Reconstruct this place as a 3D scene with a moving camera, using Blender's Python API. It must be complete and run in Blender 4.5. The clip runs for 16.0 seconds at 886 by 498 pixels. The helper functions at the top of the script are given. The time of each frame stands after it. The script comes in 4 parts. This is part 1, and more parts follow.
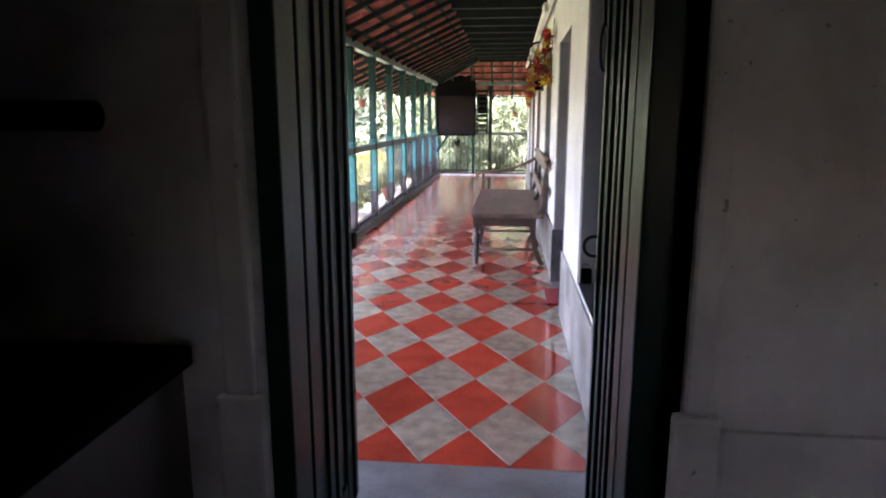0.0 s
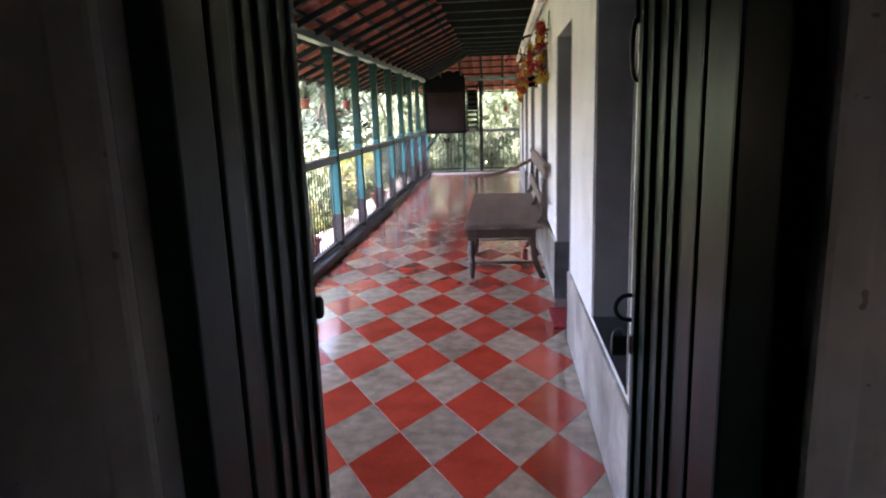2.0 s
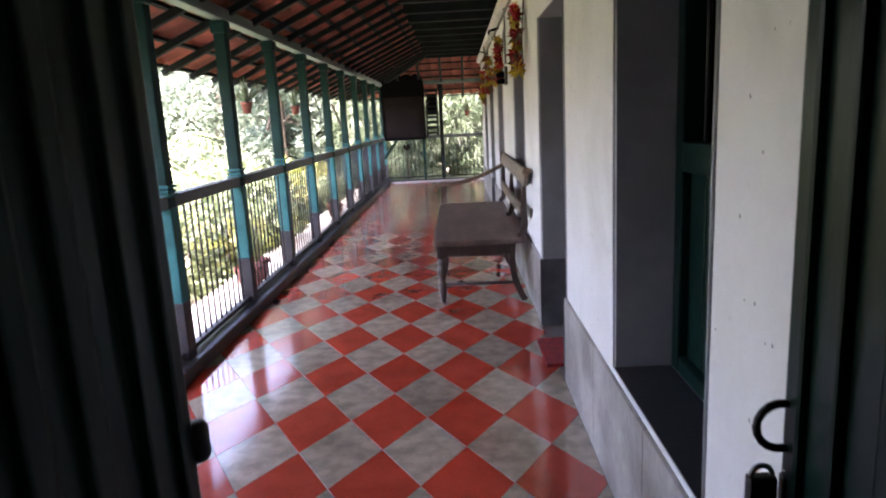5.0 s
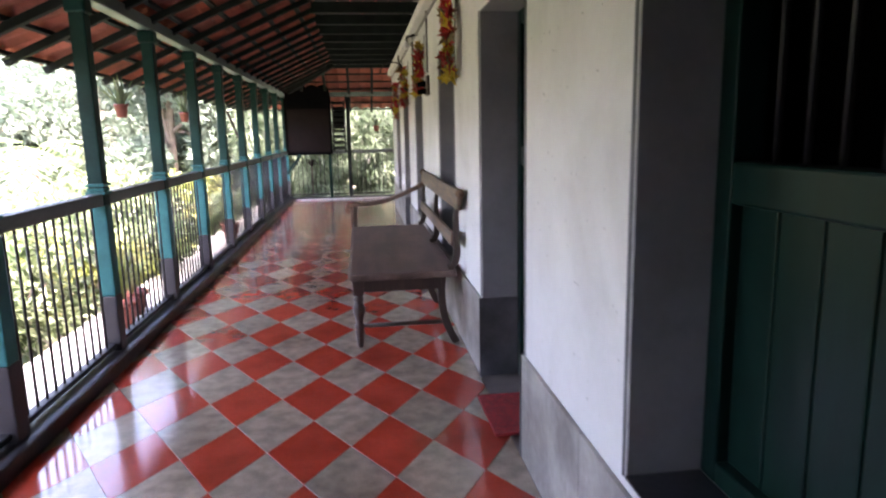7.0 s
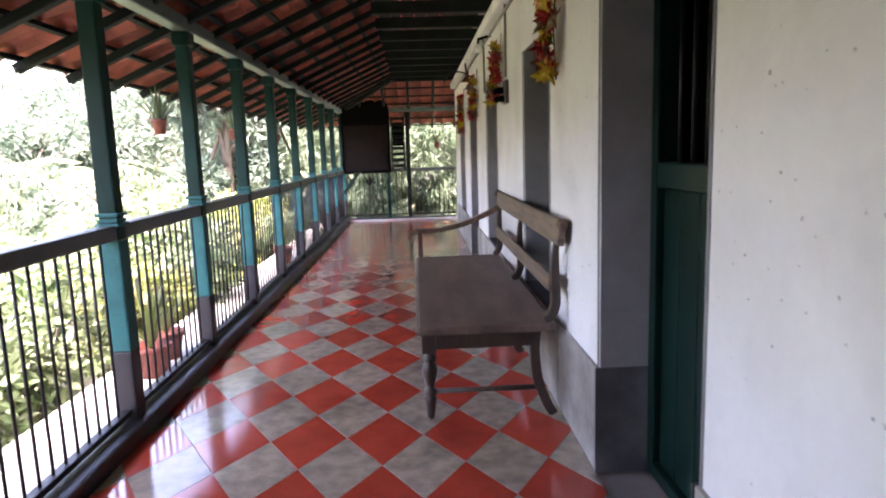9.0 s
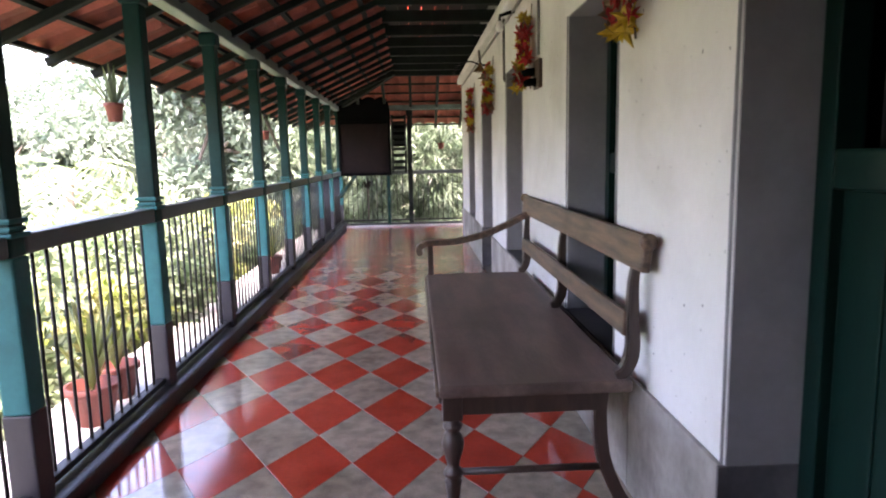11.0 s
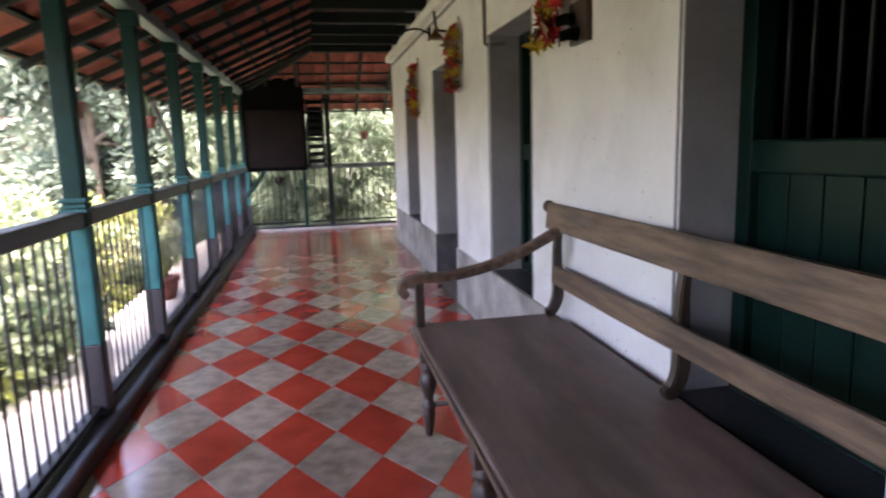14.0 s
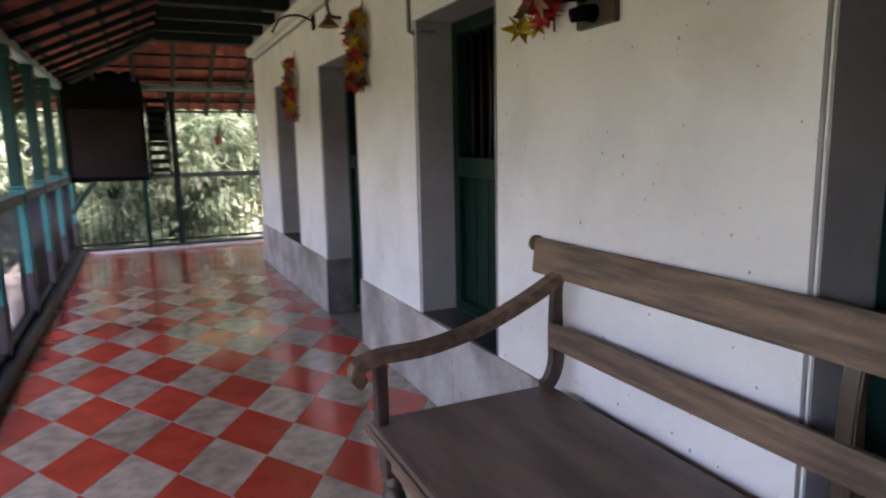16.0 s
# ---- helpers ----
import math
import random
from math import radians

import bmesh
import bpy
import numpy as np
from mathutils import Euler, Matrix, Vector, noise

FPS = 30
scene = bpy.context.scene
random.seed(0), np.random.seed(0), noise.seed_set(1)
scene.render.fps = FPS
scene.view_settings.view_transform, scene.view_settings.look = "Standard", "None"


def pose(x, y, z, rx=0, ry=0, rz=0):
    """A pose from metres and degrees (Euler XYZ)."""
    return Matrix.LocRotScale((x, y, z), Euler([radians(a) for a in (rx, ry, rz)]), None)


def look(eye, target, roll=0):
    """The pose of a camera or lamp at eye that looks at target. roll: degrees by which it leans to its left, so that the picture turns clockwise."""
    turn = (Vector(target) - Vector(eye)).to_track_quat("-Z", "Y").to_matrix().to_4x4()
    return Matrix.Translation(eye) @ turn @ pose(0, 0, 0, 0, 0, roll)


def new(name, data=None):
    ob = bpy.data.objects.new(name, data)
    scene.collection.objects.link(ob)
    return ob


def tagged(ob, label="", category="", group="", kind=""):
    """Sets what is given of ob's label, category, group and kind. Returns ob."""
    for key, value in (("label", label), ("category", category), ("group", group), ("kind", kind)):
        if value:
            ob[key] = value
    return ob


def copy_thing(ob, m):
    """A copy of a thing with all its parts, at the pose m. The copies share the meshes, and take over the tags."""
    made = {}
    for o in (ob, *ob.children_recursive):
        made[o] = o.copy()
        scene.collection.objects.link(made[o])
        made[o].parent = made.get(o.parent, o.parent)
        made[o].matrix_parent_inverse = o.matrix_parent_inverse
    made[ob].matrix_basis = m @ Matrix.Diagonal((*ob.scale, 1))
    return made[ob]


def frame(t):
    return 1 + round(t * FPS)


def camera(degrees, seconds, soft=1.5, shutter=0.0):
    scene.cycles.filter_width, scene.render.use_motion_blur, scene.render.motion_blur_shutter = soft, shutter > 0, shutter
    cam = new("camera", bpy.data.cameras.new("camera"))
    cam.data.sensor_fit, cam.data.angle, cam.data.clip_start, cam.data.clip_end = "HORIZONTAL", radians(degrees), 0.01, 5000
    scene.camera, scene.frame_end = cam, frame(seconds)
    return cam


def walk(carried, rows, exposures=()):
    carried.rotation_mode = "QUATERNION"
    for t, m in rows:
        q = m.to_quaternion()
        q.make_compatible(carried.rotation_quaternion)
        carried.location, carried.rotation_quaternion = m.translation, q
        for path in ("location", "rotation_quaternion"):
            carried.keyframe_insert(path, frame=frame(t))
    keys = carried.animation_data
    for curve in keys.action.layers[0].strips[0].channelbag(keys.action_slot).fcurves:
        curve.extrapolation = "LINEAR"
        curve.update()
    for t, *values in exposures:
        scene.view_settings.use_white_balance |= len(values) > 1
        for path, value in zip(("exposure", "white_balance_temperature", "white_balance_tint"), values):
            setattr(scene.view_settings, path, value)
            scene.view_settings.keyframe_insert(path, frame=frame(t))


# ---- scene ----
cam = camera(68.9, 16.0, soft=2.0, shutter=0.4)
PATH = [
    (0, (0.353, -6.436, 1.423), (0.155, -4.486, 1.028), -0.0),
    (0.5, (0.347, -6.334, 1.434), (0.169, -4.377, 1.061), -1.4),
    (1, (0.35, -6.146, 1.464), (0.117, -4.209, 1.023), -1.5),
    (1.5, (0.369, -5.994, 1.507), (0.116, -4.056, 1.084), -2.4),
    (2, (0.315, -5.907, 1.516), (0.135, -3.958, 1.102), -1.9),
    (2.5, (0.262, -5.81, 1.516), (0.197, -3.854, 1.103), -1.5),
    (3, (0.204, -5.737, 1.51), (0.195, -3.78, 1.095), -1.3),
    (3.5, (0.21, -5.621, 1.494), (0.111, -3.66, 1.112), -3.2),
    (6, (0.205, -4.685, 1.429), (0.293, -2.731, 1.012), -2.0),
    (6.5, (0.155, -4.488, 1.424), (0.433, -2.555, 0.995), -1.0),
    (7, (0.098, -4.321, 1.41), (0.339, -2.368, 1.057), -1.2),
    (7.5, (0.157, -4.08, 1.395), (0.173, -2.096, 1.137), -1.7),
    (8, (0.144, -3.838, 1.396), (0.228, -1.871, 1.042), -1.8),
    (8.5, (0.066, -3.618, 1.405), (0.143, -1.644, 1.093), -1.9),
    (11, (-0.074, -2.407, 1.33), (0.01, -0.429, 1.048), -1.2),
    (11.5, (-0.198, -2.214, 1.375), (-0.026, -0.241, 1.095), -0.5),
    (12, (-0.225, -1.843, 1.319), (-0.207, 0.144, 1.093), -1.1),
    (12.5, (-0.29, -1.65, 1.35), (-0.122, 0.325, 1.085), -0.6),
    (13, (-0.385, -1.4, 1.36), (-0.06, 0.547, 1.032), -1.9),
    (13.5, (-0.44, -1.147, 1.363), (-0.267, 0.819, 1.038), -1.7),
    (14, (-0.417, -0.85, 1.344), (-0.038, 1.088, 1.026), -1.7),
    (14.5, (-0.507, -0.655, 1.383), (0.045, 1.24, 1.058), -1.2),
    (15, (-0.506, -0.34, 1.381), (-0.047, 1.582, 1.074), -2.3),
    (15.5, (-0.512, -0.112, 1.383), (0.056, 1.785, 1.104), -1.4),
    (16, (-0.605, 0.145, 1.396), (0.222, 1.94, 1.08), -1.2),
]
walk(cam, [(t, look(eye, target, roll)) for t, eye, target, roll in PATH], [(0, 5.5, 7350, 35), (3.5, 4.8, 7350, 35), (8.5, 4.65, 7350, 35), (13.5, 4.45, 7350, 35), (16, 4.1, 7350, 35)])

# ---- light ----
world = bpy.data.worlds.new("world")
scene.world = world
world.use_nodes = True
wn = world.node_tree
sky = wn.nodes.new("ShaderNodeTexSky")
sky.sky_type, sky.sun_disc = "NISHITA", False
sky.sun_elevation, sky.sun_rotation, sky.dust_density, sky.air_density = radians(60), radians(169), 2.5, 1.0
wn.links.new(sky.outputs[0], wn.nodes["Background"].inputs[0])
wn.nodes["Background"].inputs[1].default_value = 0.15
sun_data = bpy.data.lights.new("sun", "SUN")
sun_data.energy, sun_data.angle, sun_data.color = 5.0, radians(40), (1.0, 0.98, 0.95)
sun = new("sun", sun_data)
sun.matrix_world = look((3, -16, 28), (0, 0, 0))


# ---- materials ----
def material(name, color, rough=0.6, metal=0.0, vary=0.25, scale=8.0, bump=0.15, second=None, stretch=(1, 1, 1), per_object=0.0,
             stain=0.0, specks=0.0, island=0.0, rough_vary=0.1, spec=0.5, translucent=0.0):
    m = bpy.data.materials.new(name)
    m.use_nodes = True
    nt = m.node_tree
    n, l = nt.nodes, nt.links
    b = n["Principled BSDF"]
    co = n.new("ShaderNodeTexCoord")
    mp = n.new("ShaderNodeMapping")
    mp.inputs["Scale"].default_value = stretch
    geo = n.new("ShaderNodeNewGeometry")
    l.new(geo.outputs["Position"], mp.inputs[0])
    big = n.new("ShaderNodeTexNoise")
    big.inputs["Scale"].default_value, big.inputs["Detail"].default_value = scale, 6
    l.new(mp.outputs[0], big.inputs["Vector"])
    fine = n.new("ShaderNodeTexNoise")
    fine.inputs["Scale"].default_value, fine.inputs["Detail"].default_value = scale * 9, 4
    l.new(mp.outputs[0], fine.inputs["Vector"])
    ramp = n.new("ShaderNodeValToRGB")
    other = second or tuple(c * (1 - vary) for c in color)
    ramp.color_ramp.elements[0].color = (*other, 1)
    ramp.color_ramp.elements[1].color = (*color, 1)
    ramp.color_ramp.elements[0].position, ramp.color_ramp.elements[1].position = 0.36, 0.62
    l.new(big.outputs["Fac"], ramp.inputs[0])
    mix = n.new("ShaderNodeMixRGB")
    mix.blend_type = "MULTIPLY"
    mix.inputs[0].default_value = vary
    l.new(ramp.outputs[0], mix.inputs[1])
    l.new(fine.outputs["Fac"], mix.inputs[2])
    out = mix.outputs[0]
    if stain:
        st = n.new("ShaderNodeTexNoise")
        st.inputs["Scale"].default_value, st.inputs["Detail"].default_value, st.inputs["Distortion"].default_value = 1.7, 8, 0.6
        l.new(geo.outputs["Position"], st.inputs["Vector"])
        sr = n.new("ShaderNodeValToRGB")
        sr.color_ramp.elements[0].position, sr.color_ramp.elements[1].position = 0.5, 0.72
        sr.color_ramp.elements[0].color, sr.color_ramp.elements[1].color = (1, 1, 1, 1), (1 - stain, 1 - stain * 1.05, 1 - stain * 1.15, 1)
        l.new(st.outputs["Fac"], sr.inputs[0])
        m2 = n.new("ShaderNodeMixRGB")
        m2.blend_type = "MULTIPLY"
        m2.inputs[0].default_value = 1
        l.new(out, m2.inputs[1])
        l.new(sr.outputs[0], m2.inputs[2])
        out = m2.outputs[0]
    if specks:
        sp = n.new("ShaderNodeTexNoise")
        sp.inputs["Scale"].default_value, sp.inputs["Detail"].default_value = 38, 1
        l.new(geo.outputs["Position"], sp.inputs["Vector"])
        kr = n.new("ShaderNodeValToRGB")
        kr.color_ramp.elements[0].position, kr.color_ramp.elements[1].position = 0.745, 0.775
        kr.color_ramp.elements[0].color, kr.color_ramp.elements[1].color = (1, 1, 1, 1), (1 - specks, 1 - specks, 1 - specks, 1)
        l.new(sp.outputs["Fac"], kr.inputs[0])
        m3 = n.new("ShaderNodeMixRGB")
        m3.blend_type = "MULTIPLY"
        m3.inputs[0].default_value = 1
        l.new(out, m3.inputs[1])
        l.new(kr.outputs[0], m3.inputs[2])
        out = m3.outputs[0]
    if per_object or island:
        hsv = n.new("ShaderNodeHueSaturation")
        amount = per_object or island
        info = n.new("ShaderNodeObjectInfo") if per_object else geo
        ra = n.new("ShaderNodeMapRange")
        ra.inputs["To Min"].default_value, ra.inputs["To Max"].default_value = 1 - amount, 1 + amount
        l.new(info.outputs["Random" if per_object else "Random Per Island"], ra.inputs["Value"])
        l.new(ra.outputs[0], hsv.inputs["Value"])
        l.new(out, hsv.inputs["Color"])
        out = hsv.outputs[0]
    l.new(out, b.inputs["Base Color"])
    rr = n.new("ShaderNodeMapRange")
    rr.inputs["To Min"].default_value, rr.inputs["To Max"].default_value = max(0.02, rough - rough_vary), min(1, rough + rough_vary)
    l.new(big.outputs["Fac"], rr.inputs["Value"])
    l.new(rr.outputs[0], b.inputs["Roughness"])
    b.inputs["Metallic"].default_value = metal
    b.inputs["Specular IOR Level"].default_value = spec
    if bump:
        bp = n.new("ShaderNodeBump")
        bp.inputs["Strength"].default_value, bp.inputs["Distance"].default_value = bump, 0.01
        l.new(fine.outputs["Fac"], bp.inputs["Height"])
        l.new(bp.outputs[0], b.inputs["Normal"])
    if translucent:
        tr = n.new("ShaderNodeBsdfTranslucent")
        l.new(out, tr.inputs[0])
        ms = n.new("ShaderNodeMixShader")
        ms.inputs[0].default_value = translucent
        l.new(b.outputs[0], ms.inputs[1])
        l.new(tr.outputs[0], ms.inputs[2])
        l.new(ms.outputs[0], n["Material Output"].inputs[0])
    return m


M_RED = material("red_floor_paint", (0.44, 0.055, 0.03), 0.11, vary=0.2, scale=5, bump=0.03, per_object=0.1, stain=0.25, rough_vary=0.07, spec=0.8)
M_GREY = material("grey_floor_cement", (0.4, 0.32, 0.235), 0.12, vary=0.32, scale=12, bump=0.03, per_object=0.12, stain=0.4, rough_vary=0.08, spec=0.8)
M_CEMENT = material("grey_cement", (0.23, 0.22, 0.21), 0.5, vary=0.35, scale=4, bump=0.15, stain=0.35)
M_JOINT = material("joint_cement", (0.2, 0.17, 0.15), 0.6)
M_WHITE = material("limewash_white", (0.66, 0.655, 0.63), 0.75, vary=0.08, scale=2.5, bump=0.14, stain=0.16, specks=0.6)
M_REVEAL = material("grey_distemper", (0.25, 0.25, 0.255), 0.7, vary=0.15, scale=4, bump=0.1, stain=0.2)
M_DADO = material("cement_dado", (0.22, 0.205, 0.185), 0.55, vary=0.4, scale=3, bump=0.25, second=(0.44, 0.42, 0.385), stain=0.3)
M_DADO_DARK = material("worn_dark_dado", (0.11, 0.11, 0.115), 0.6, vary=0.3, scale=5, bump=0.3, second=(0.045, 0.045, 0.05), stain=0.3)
M_SILL = material("black_sill", (0.03, 0.03, 0.033), 0.4, scale=5)
M_ROOM = material("room_plaster", (0.42, 0.43, 0.45), 0.7, vary=0.15, scale=3, bump=0.15, stain=0.3, specks=0.5)
M_GREEN = material("dark_green_gloss_paint", (0.002, 0.019, 0.015), 0.35, spec=0.12, vary=0.3, scale=5, bump=0.04, stretch=(3, 3, 0.6))
M_POST = material("green_post_paint", (0.004, 0.038, 0.032), 0.55, spec=0.15, vary=0.3, scale=5, bump=0.1, per_object=0.15)
M_TEAL = material("teal_post_paint", (0.014, 0.15, 0.15), 0.55, spec=0.25, vary=0.25, scale=6, bump=0.1, stain=0.2, per_object=0.12)
M_BASE = material("dark_grey_post_paint", (0.018, 0.016, 0.022), 0.5, vary=0.3, scale=6, bump=0.1)
M_KERB = material("black_kerb_paint", (0.02, 0.02, 0.024), 0.45, vary=0.4, scale=5, bump=0.2)
M_RAIL = material("weathered_rail_paint", (0.07, 0.09, 0.085), 0.45, vary=0.4, scale=6, bump=0.15, stretch=(1, 0.3, 1))
M_IRON = material("black_iron", (0.02, 0.02, 0.022), 0.5, metal=0.6, vary=0.3, scale=20)
M_RAFTER = material("dark_rafter_wood", (0.014, 0.02, 0.018), 0.85, spec=0.2, vary=0.4, scale=5, bump=0.2)
M_PLATE = material("plate_beam_paint", (0.13, 0.19, 0.18), 0.5, vary=0.4, scale=5, bump=0.2, stretch=(1, 0.3, 1))
M_TILE = material("terracotta_roof_tile", (0.38, 0.095, 0.06), 0.8, vary=0.35, scale=6, bump=0.3, island=0.3, stain=0.3)
M_BENCH = material("weathered_bench_wood", (0.22, 0.135, 0.085), 0.5, vary=0.5, scale=6, bump=0.25, second=(0.075, 0.046, 0.03), stretch=(5, 0.5, 5), stain=0.55)
M_BENCHDK = material("dark_bench_wood", (0.06, 0.037, 0.027), 0.38, vary=0.4, scale=6, bump=0.15, stretch=(4, 4, 0.6))
M_SEAT = material("dusty_seat_board", (0.19, 0.13, 0.105), 0.5, vary=0.4, scale=3, bump=0.12, second=(0.09, 0.058, 0.045), stretch=(3, 0.6, 3), stain=0.35)
M_BOARD = material("dark_brown_board", (0.016, 0.01, 0.009), 0.9, spec=0.15, vary=0.4, scale=3, bump=0.2)
# black furniture wood; also stands in for shade in the rooms behind
M_BLACKWOOD_SHADE = material("black_wood_and_shade", (0.004, 0.004, 0.004), 0.9, spec=0.05, vary=0.3, scale=5)
M_TERRA = material("terracotta_pot", (0.2, 0.052, 0.035), 0.75, vary=0.25, scale=8, bump=0.2)
M_MAT = material("red_mat_fibre", (0.4, 0.02, 0.02), 0.9, vary=0.4, scale=40, bump=0.5)
M_LEAFRED = material("red_paper_leaf", (0.5, 0.02, 0.02), 0.5, vary=0.3, scale=30, per_object=0.35, translucent=0.25)
M_LEAFYEL = material("yellow_paper_leaf", (0.62, 0.42, 0.03), 0.5, vary=0.3, scale=30, per_object=0.3, translucent=0.25)
M_LEAFDRY = material("dull_paper_leaf", (0.3, 0.2, 0.12), 0.6, vary=0.3, scale=30, per_object=0.3, translucent=0.2)
M_FOL = material("shrub_leaf", (0.17, 0.22, 0.12), 0.5, vary=0.25, scale=3, bump=0, island=0.55, second=(0.07, 0.12, 0.05), translucent=0.4)
M_FOLYEL = material("croton_leaf", (0.25, 0.25, 0.11), 0.45, vary=0.3, scale=3, bump=0, island=0.5, second=(0.16, 0.22, 0.04), translucent=0.4)
M_TREE = material("tree_leaf", (0.13, 0.18, 0.135), 0.5, vary=0.2, scale=1, bump=0, island=0.4, second=(0.06, 0.1, 0.07), translucent=0.4)
M_BAMBOO = material("bamboo_leaf", (0.17, 0.23, 0.15), 0.5, vary=0.25, scale=1.5, bump=0, island=0.55, second=(0.05, 0.09, 0.045), translucent=0.45)
M_BARK = material("tree_bark", (0.12, 0.1, 0.08), 0.85, vary=0.4, scale=6, bump=0.6)
M_SOIL = material("garden_ground", (0.22, 0.2, 0.14), 0.9, vary=0.4, scale=1.2, bump=0.4, second=(0.1, 0.15, 0.05))
M_APRON = material("pale_cement_apron", (0.55, 0.54, 0.5), 0.6, vary=0.25, scale=3, bump=0.15, stain=0.3)
M_BRASS = material("old_brass", (0.25, 0.13, 0.05), 0.4, metal=0.8, scale=20)
M_BULB = material("white_plastic", (0.75, 0.75, 0.72), 0.35, vary=0.05, scale=10, bump=0)
M_PVC = material("grey_conduit", (0.2, 0.19, 0.18), 0.5, scale=10, bump=0)
M_STEEL = material("worn_steel", (0.3, 0.3, 0.3), 0.35, metal=0.9, scale=25)


# ---- mesh helpers ----
def raw(name, bm, mat, smooth=False):
    me = bpy.data.meshes.new(name)
    bm.normal_update()
    bm.to_mesh(me)
    bm.free()
    me.materials.append(mat)
    if smooth:
        for p in me.polygons:
            p.use_smooth = True
    return me


def part(name, bm, mat, parent=None, label="", smooth=False):
    ob = new(name, raw(name, bm, mat, smooth))
    ob.parent = parent
    return tagged(ob, label)


def group_at(name, place, label, category, group=""):
    ob = new(name)
    ob.matrix_world = Matrix.Translation(place)
    return tagged(ob, label, category, group)


def box(bm, x0, x1, y0, y1, z0, z1, bev=0.0, m=None):
    r = bmesh.ops.create_cube(bm, size=1)
    vs = r["verts"]
    for v in vs:
        v.co = Vector((x0 + (v.co.x + 0.5) * (x1 - x0), y0 + (v.co.y + 0.5) * (y1 - y0), z0 + (v.co.z + 0.5) * (z1 - z0)))
    if m:
        bmesh.ops.transform(bm, matrix=m, verts=vs)
    if bev:
        es = list({e for v in vs for e in v.link_edges})
        bmesh.ops.bevel(bm, geom=es, offset=bev, segments=2, affect="EDGES", profile=0.6)
    return bm


def B(*a, **k):
    return box(bmesh.new(), *a, **k)


def beam(bm, p, q, w, h, bev=0.0, up=(0, 0, 1)):
    """A bar of section w x h from p to q."""
    p, q = Vector(p), Vector(q)
    y = (q - p).normalized()
    x = y.cross(Vector(up)).normalized()
    z = x.cross(y)
    m = Matrix((x, y, z)).transposed().to_4x4()
    m.translation = p
    return box(bm, -w / 2, w / 2, 0, (q - p).length, -h / 2, h / 2, bev, m)


def lathe(bm, profile, n=14, at=(0, 0, 0)):
    rings = []
    for r, z in profile:
        rings.append([bm.verts.new((at[0] + r * math.cos(2 * math.pi * k / n), at[1] + r * math.sin(2 * math.pi * k / n), at[2] + z)) for k in range(n)])
    for a, b in zip(rings, rings[1:]):
        for k in range(n):
            bm.faces.new((a[k], a[(k + 1) % n], b[(k + 1) % n], b[k]))
    bm.faces.new(rings[0][::-1])
    bm.faces.new(rings[-1])
    return bm


def tube(bm, pts, r, n=8, r2=None):
    """A round bar along points."""
    pts = [Vector(p) for p in pts]
    rings = []
    ref = Vector((0.31, 0.83, 0.46))
    for i, p in enumerate(pts):
        d = (pts[min(i + 1, len(pts) - 1)] - pts[max(i - 1, 0)]).normalized()
        x = d.cross(ref).normalized()
        y = d.cross(x)
        rad = r if r2 is None else r + (r2 - r) * i / (len(pts) - 1)
        rings.append([bm.verts.new(p + rad * (x * math.cos(2 * math.pi * k / n) + y * math.sin(2 * math.pi * k / n))) for k in range(n)])
    for a, b in zip(rings, rings[1:]):
        for k in range(n):
            bm.faces.new((a[k], a[(k + 1) % n], b[(k + 1) % n], b[k]))
    bm.faces.new(rings[0][::-1])
    bm.faces.new(rings[-1])
    bmesh.ops.recalc_face_normals(bm, faces=bm.faces[:])
    return bm


def strip(bm, pts, thick, y0, y1, taper=None):
    """A curved board: a path in x, z with a thickness, as wide as y0 to y1."""
    pts = [Vector((p[0], 0, p[1])) for p in pts]
    rows = []
    for i, p in enumerate(pts):
        d = (pts[min(i + 1, len(pts) - 1)] - pts[max(i - 1, 0)]).normalized()
        nrm = Vector((-d.z, 0, d.x)) * (taper[i] if taper else thick) / 2
        rows.append([bm.verts.new((p + s * nrm) + Vector((0, y, 0))) for s, y in ((1, y0), (1, y1), (-1, y1), (-1, y0))])
    for a, b in zip(rows, rows[1:]):
        for k in range(4):
            bm.faces.new((a[k], a[(k + 1) % 4], b[(k + 1) % 4], b[k]))
    bm.faces.new(rows[0][::-1])
    bm.faces.new(rows[-1])
    bmesh.ops.recalc_face_normals(bm, faces=bm.faces[:])
    es = [e for e in bm.edges if len(e.link_faces) == 2 and e.calc_face_angle(0) > 1.0]
    bmesh.ops.bevel(bm, geom=es, offset=0.005, segments=2, affect="EDGES")
    return bm


def curve(pts, n=5):
    """Points on a smooth line through the given points."""
    pts = [Vector(p) for p in pts]
    out = []
    for i in range(len(pts) - 1):
        a, b, c, d = pts[max(i - 1, 0)], pts[i], pts[i + 1], pts[min(i + 2, len(pts) - 1)]
        for k in range(n):
            t = k / n
            out.append(0.5 * ((2 * b) + (c - a) * t + (2 * a - 5 * b + 4 * c - d) * t * t + (3 * b - a - 3 * c + d) * t ** 3))
    return out + [pts[-1]]


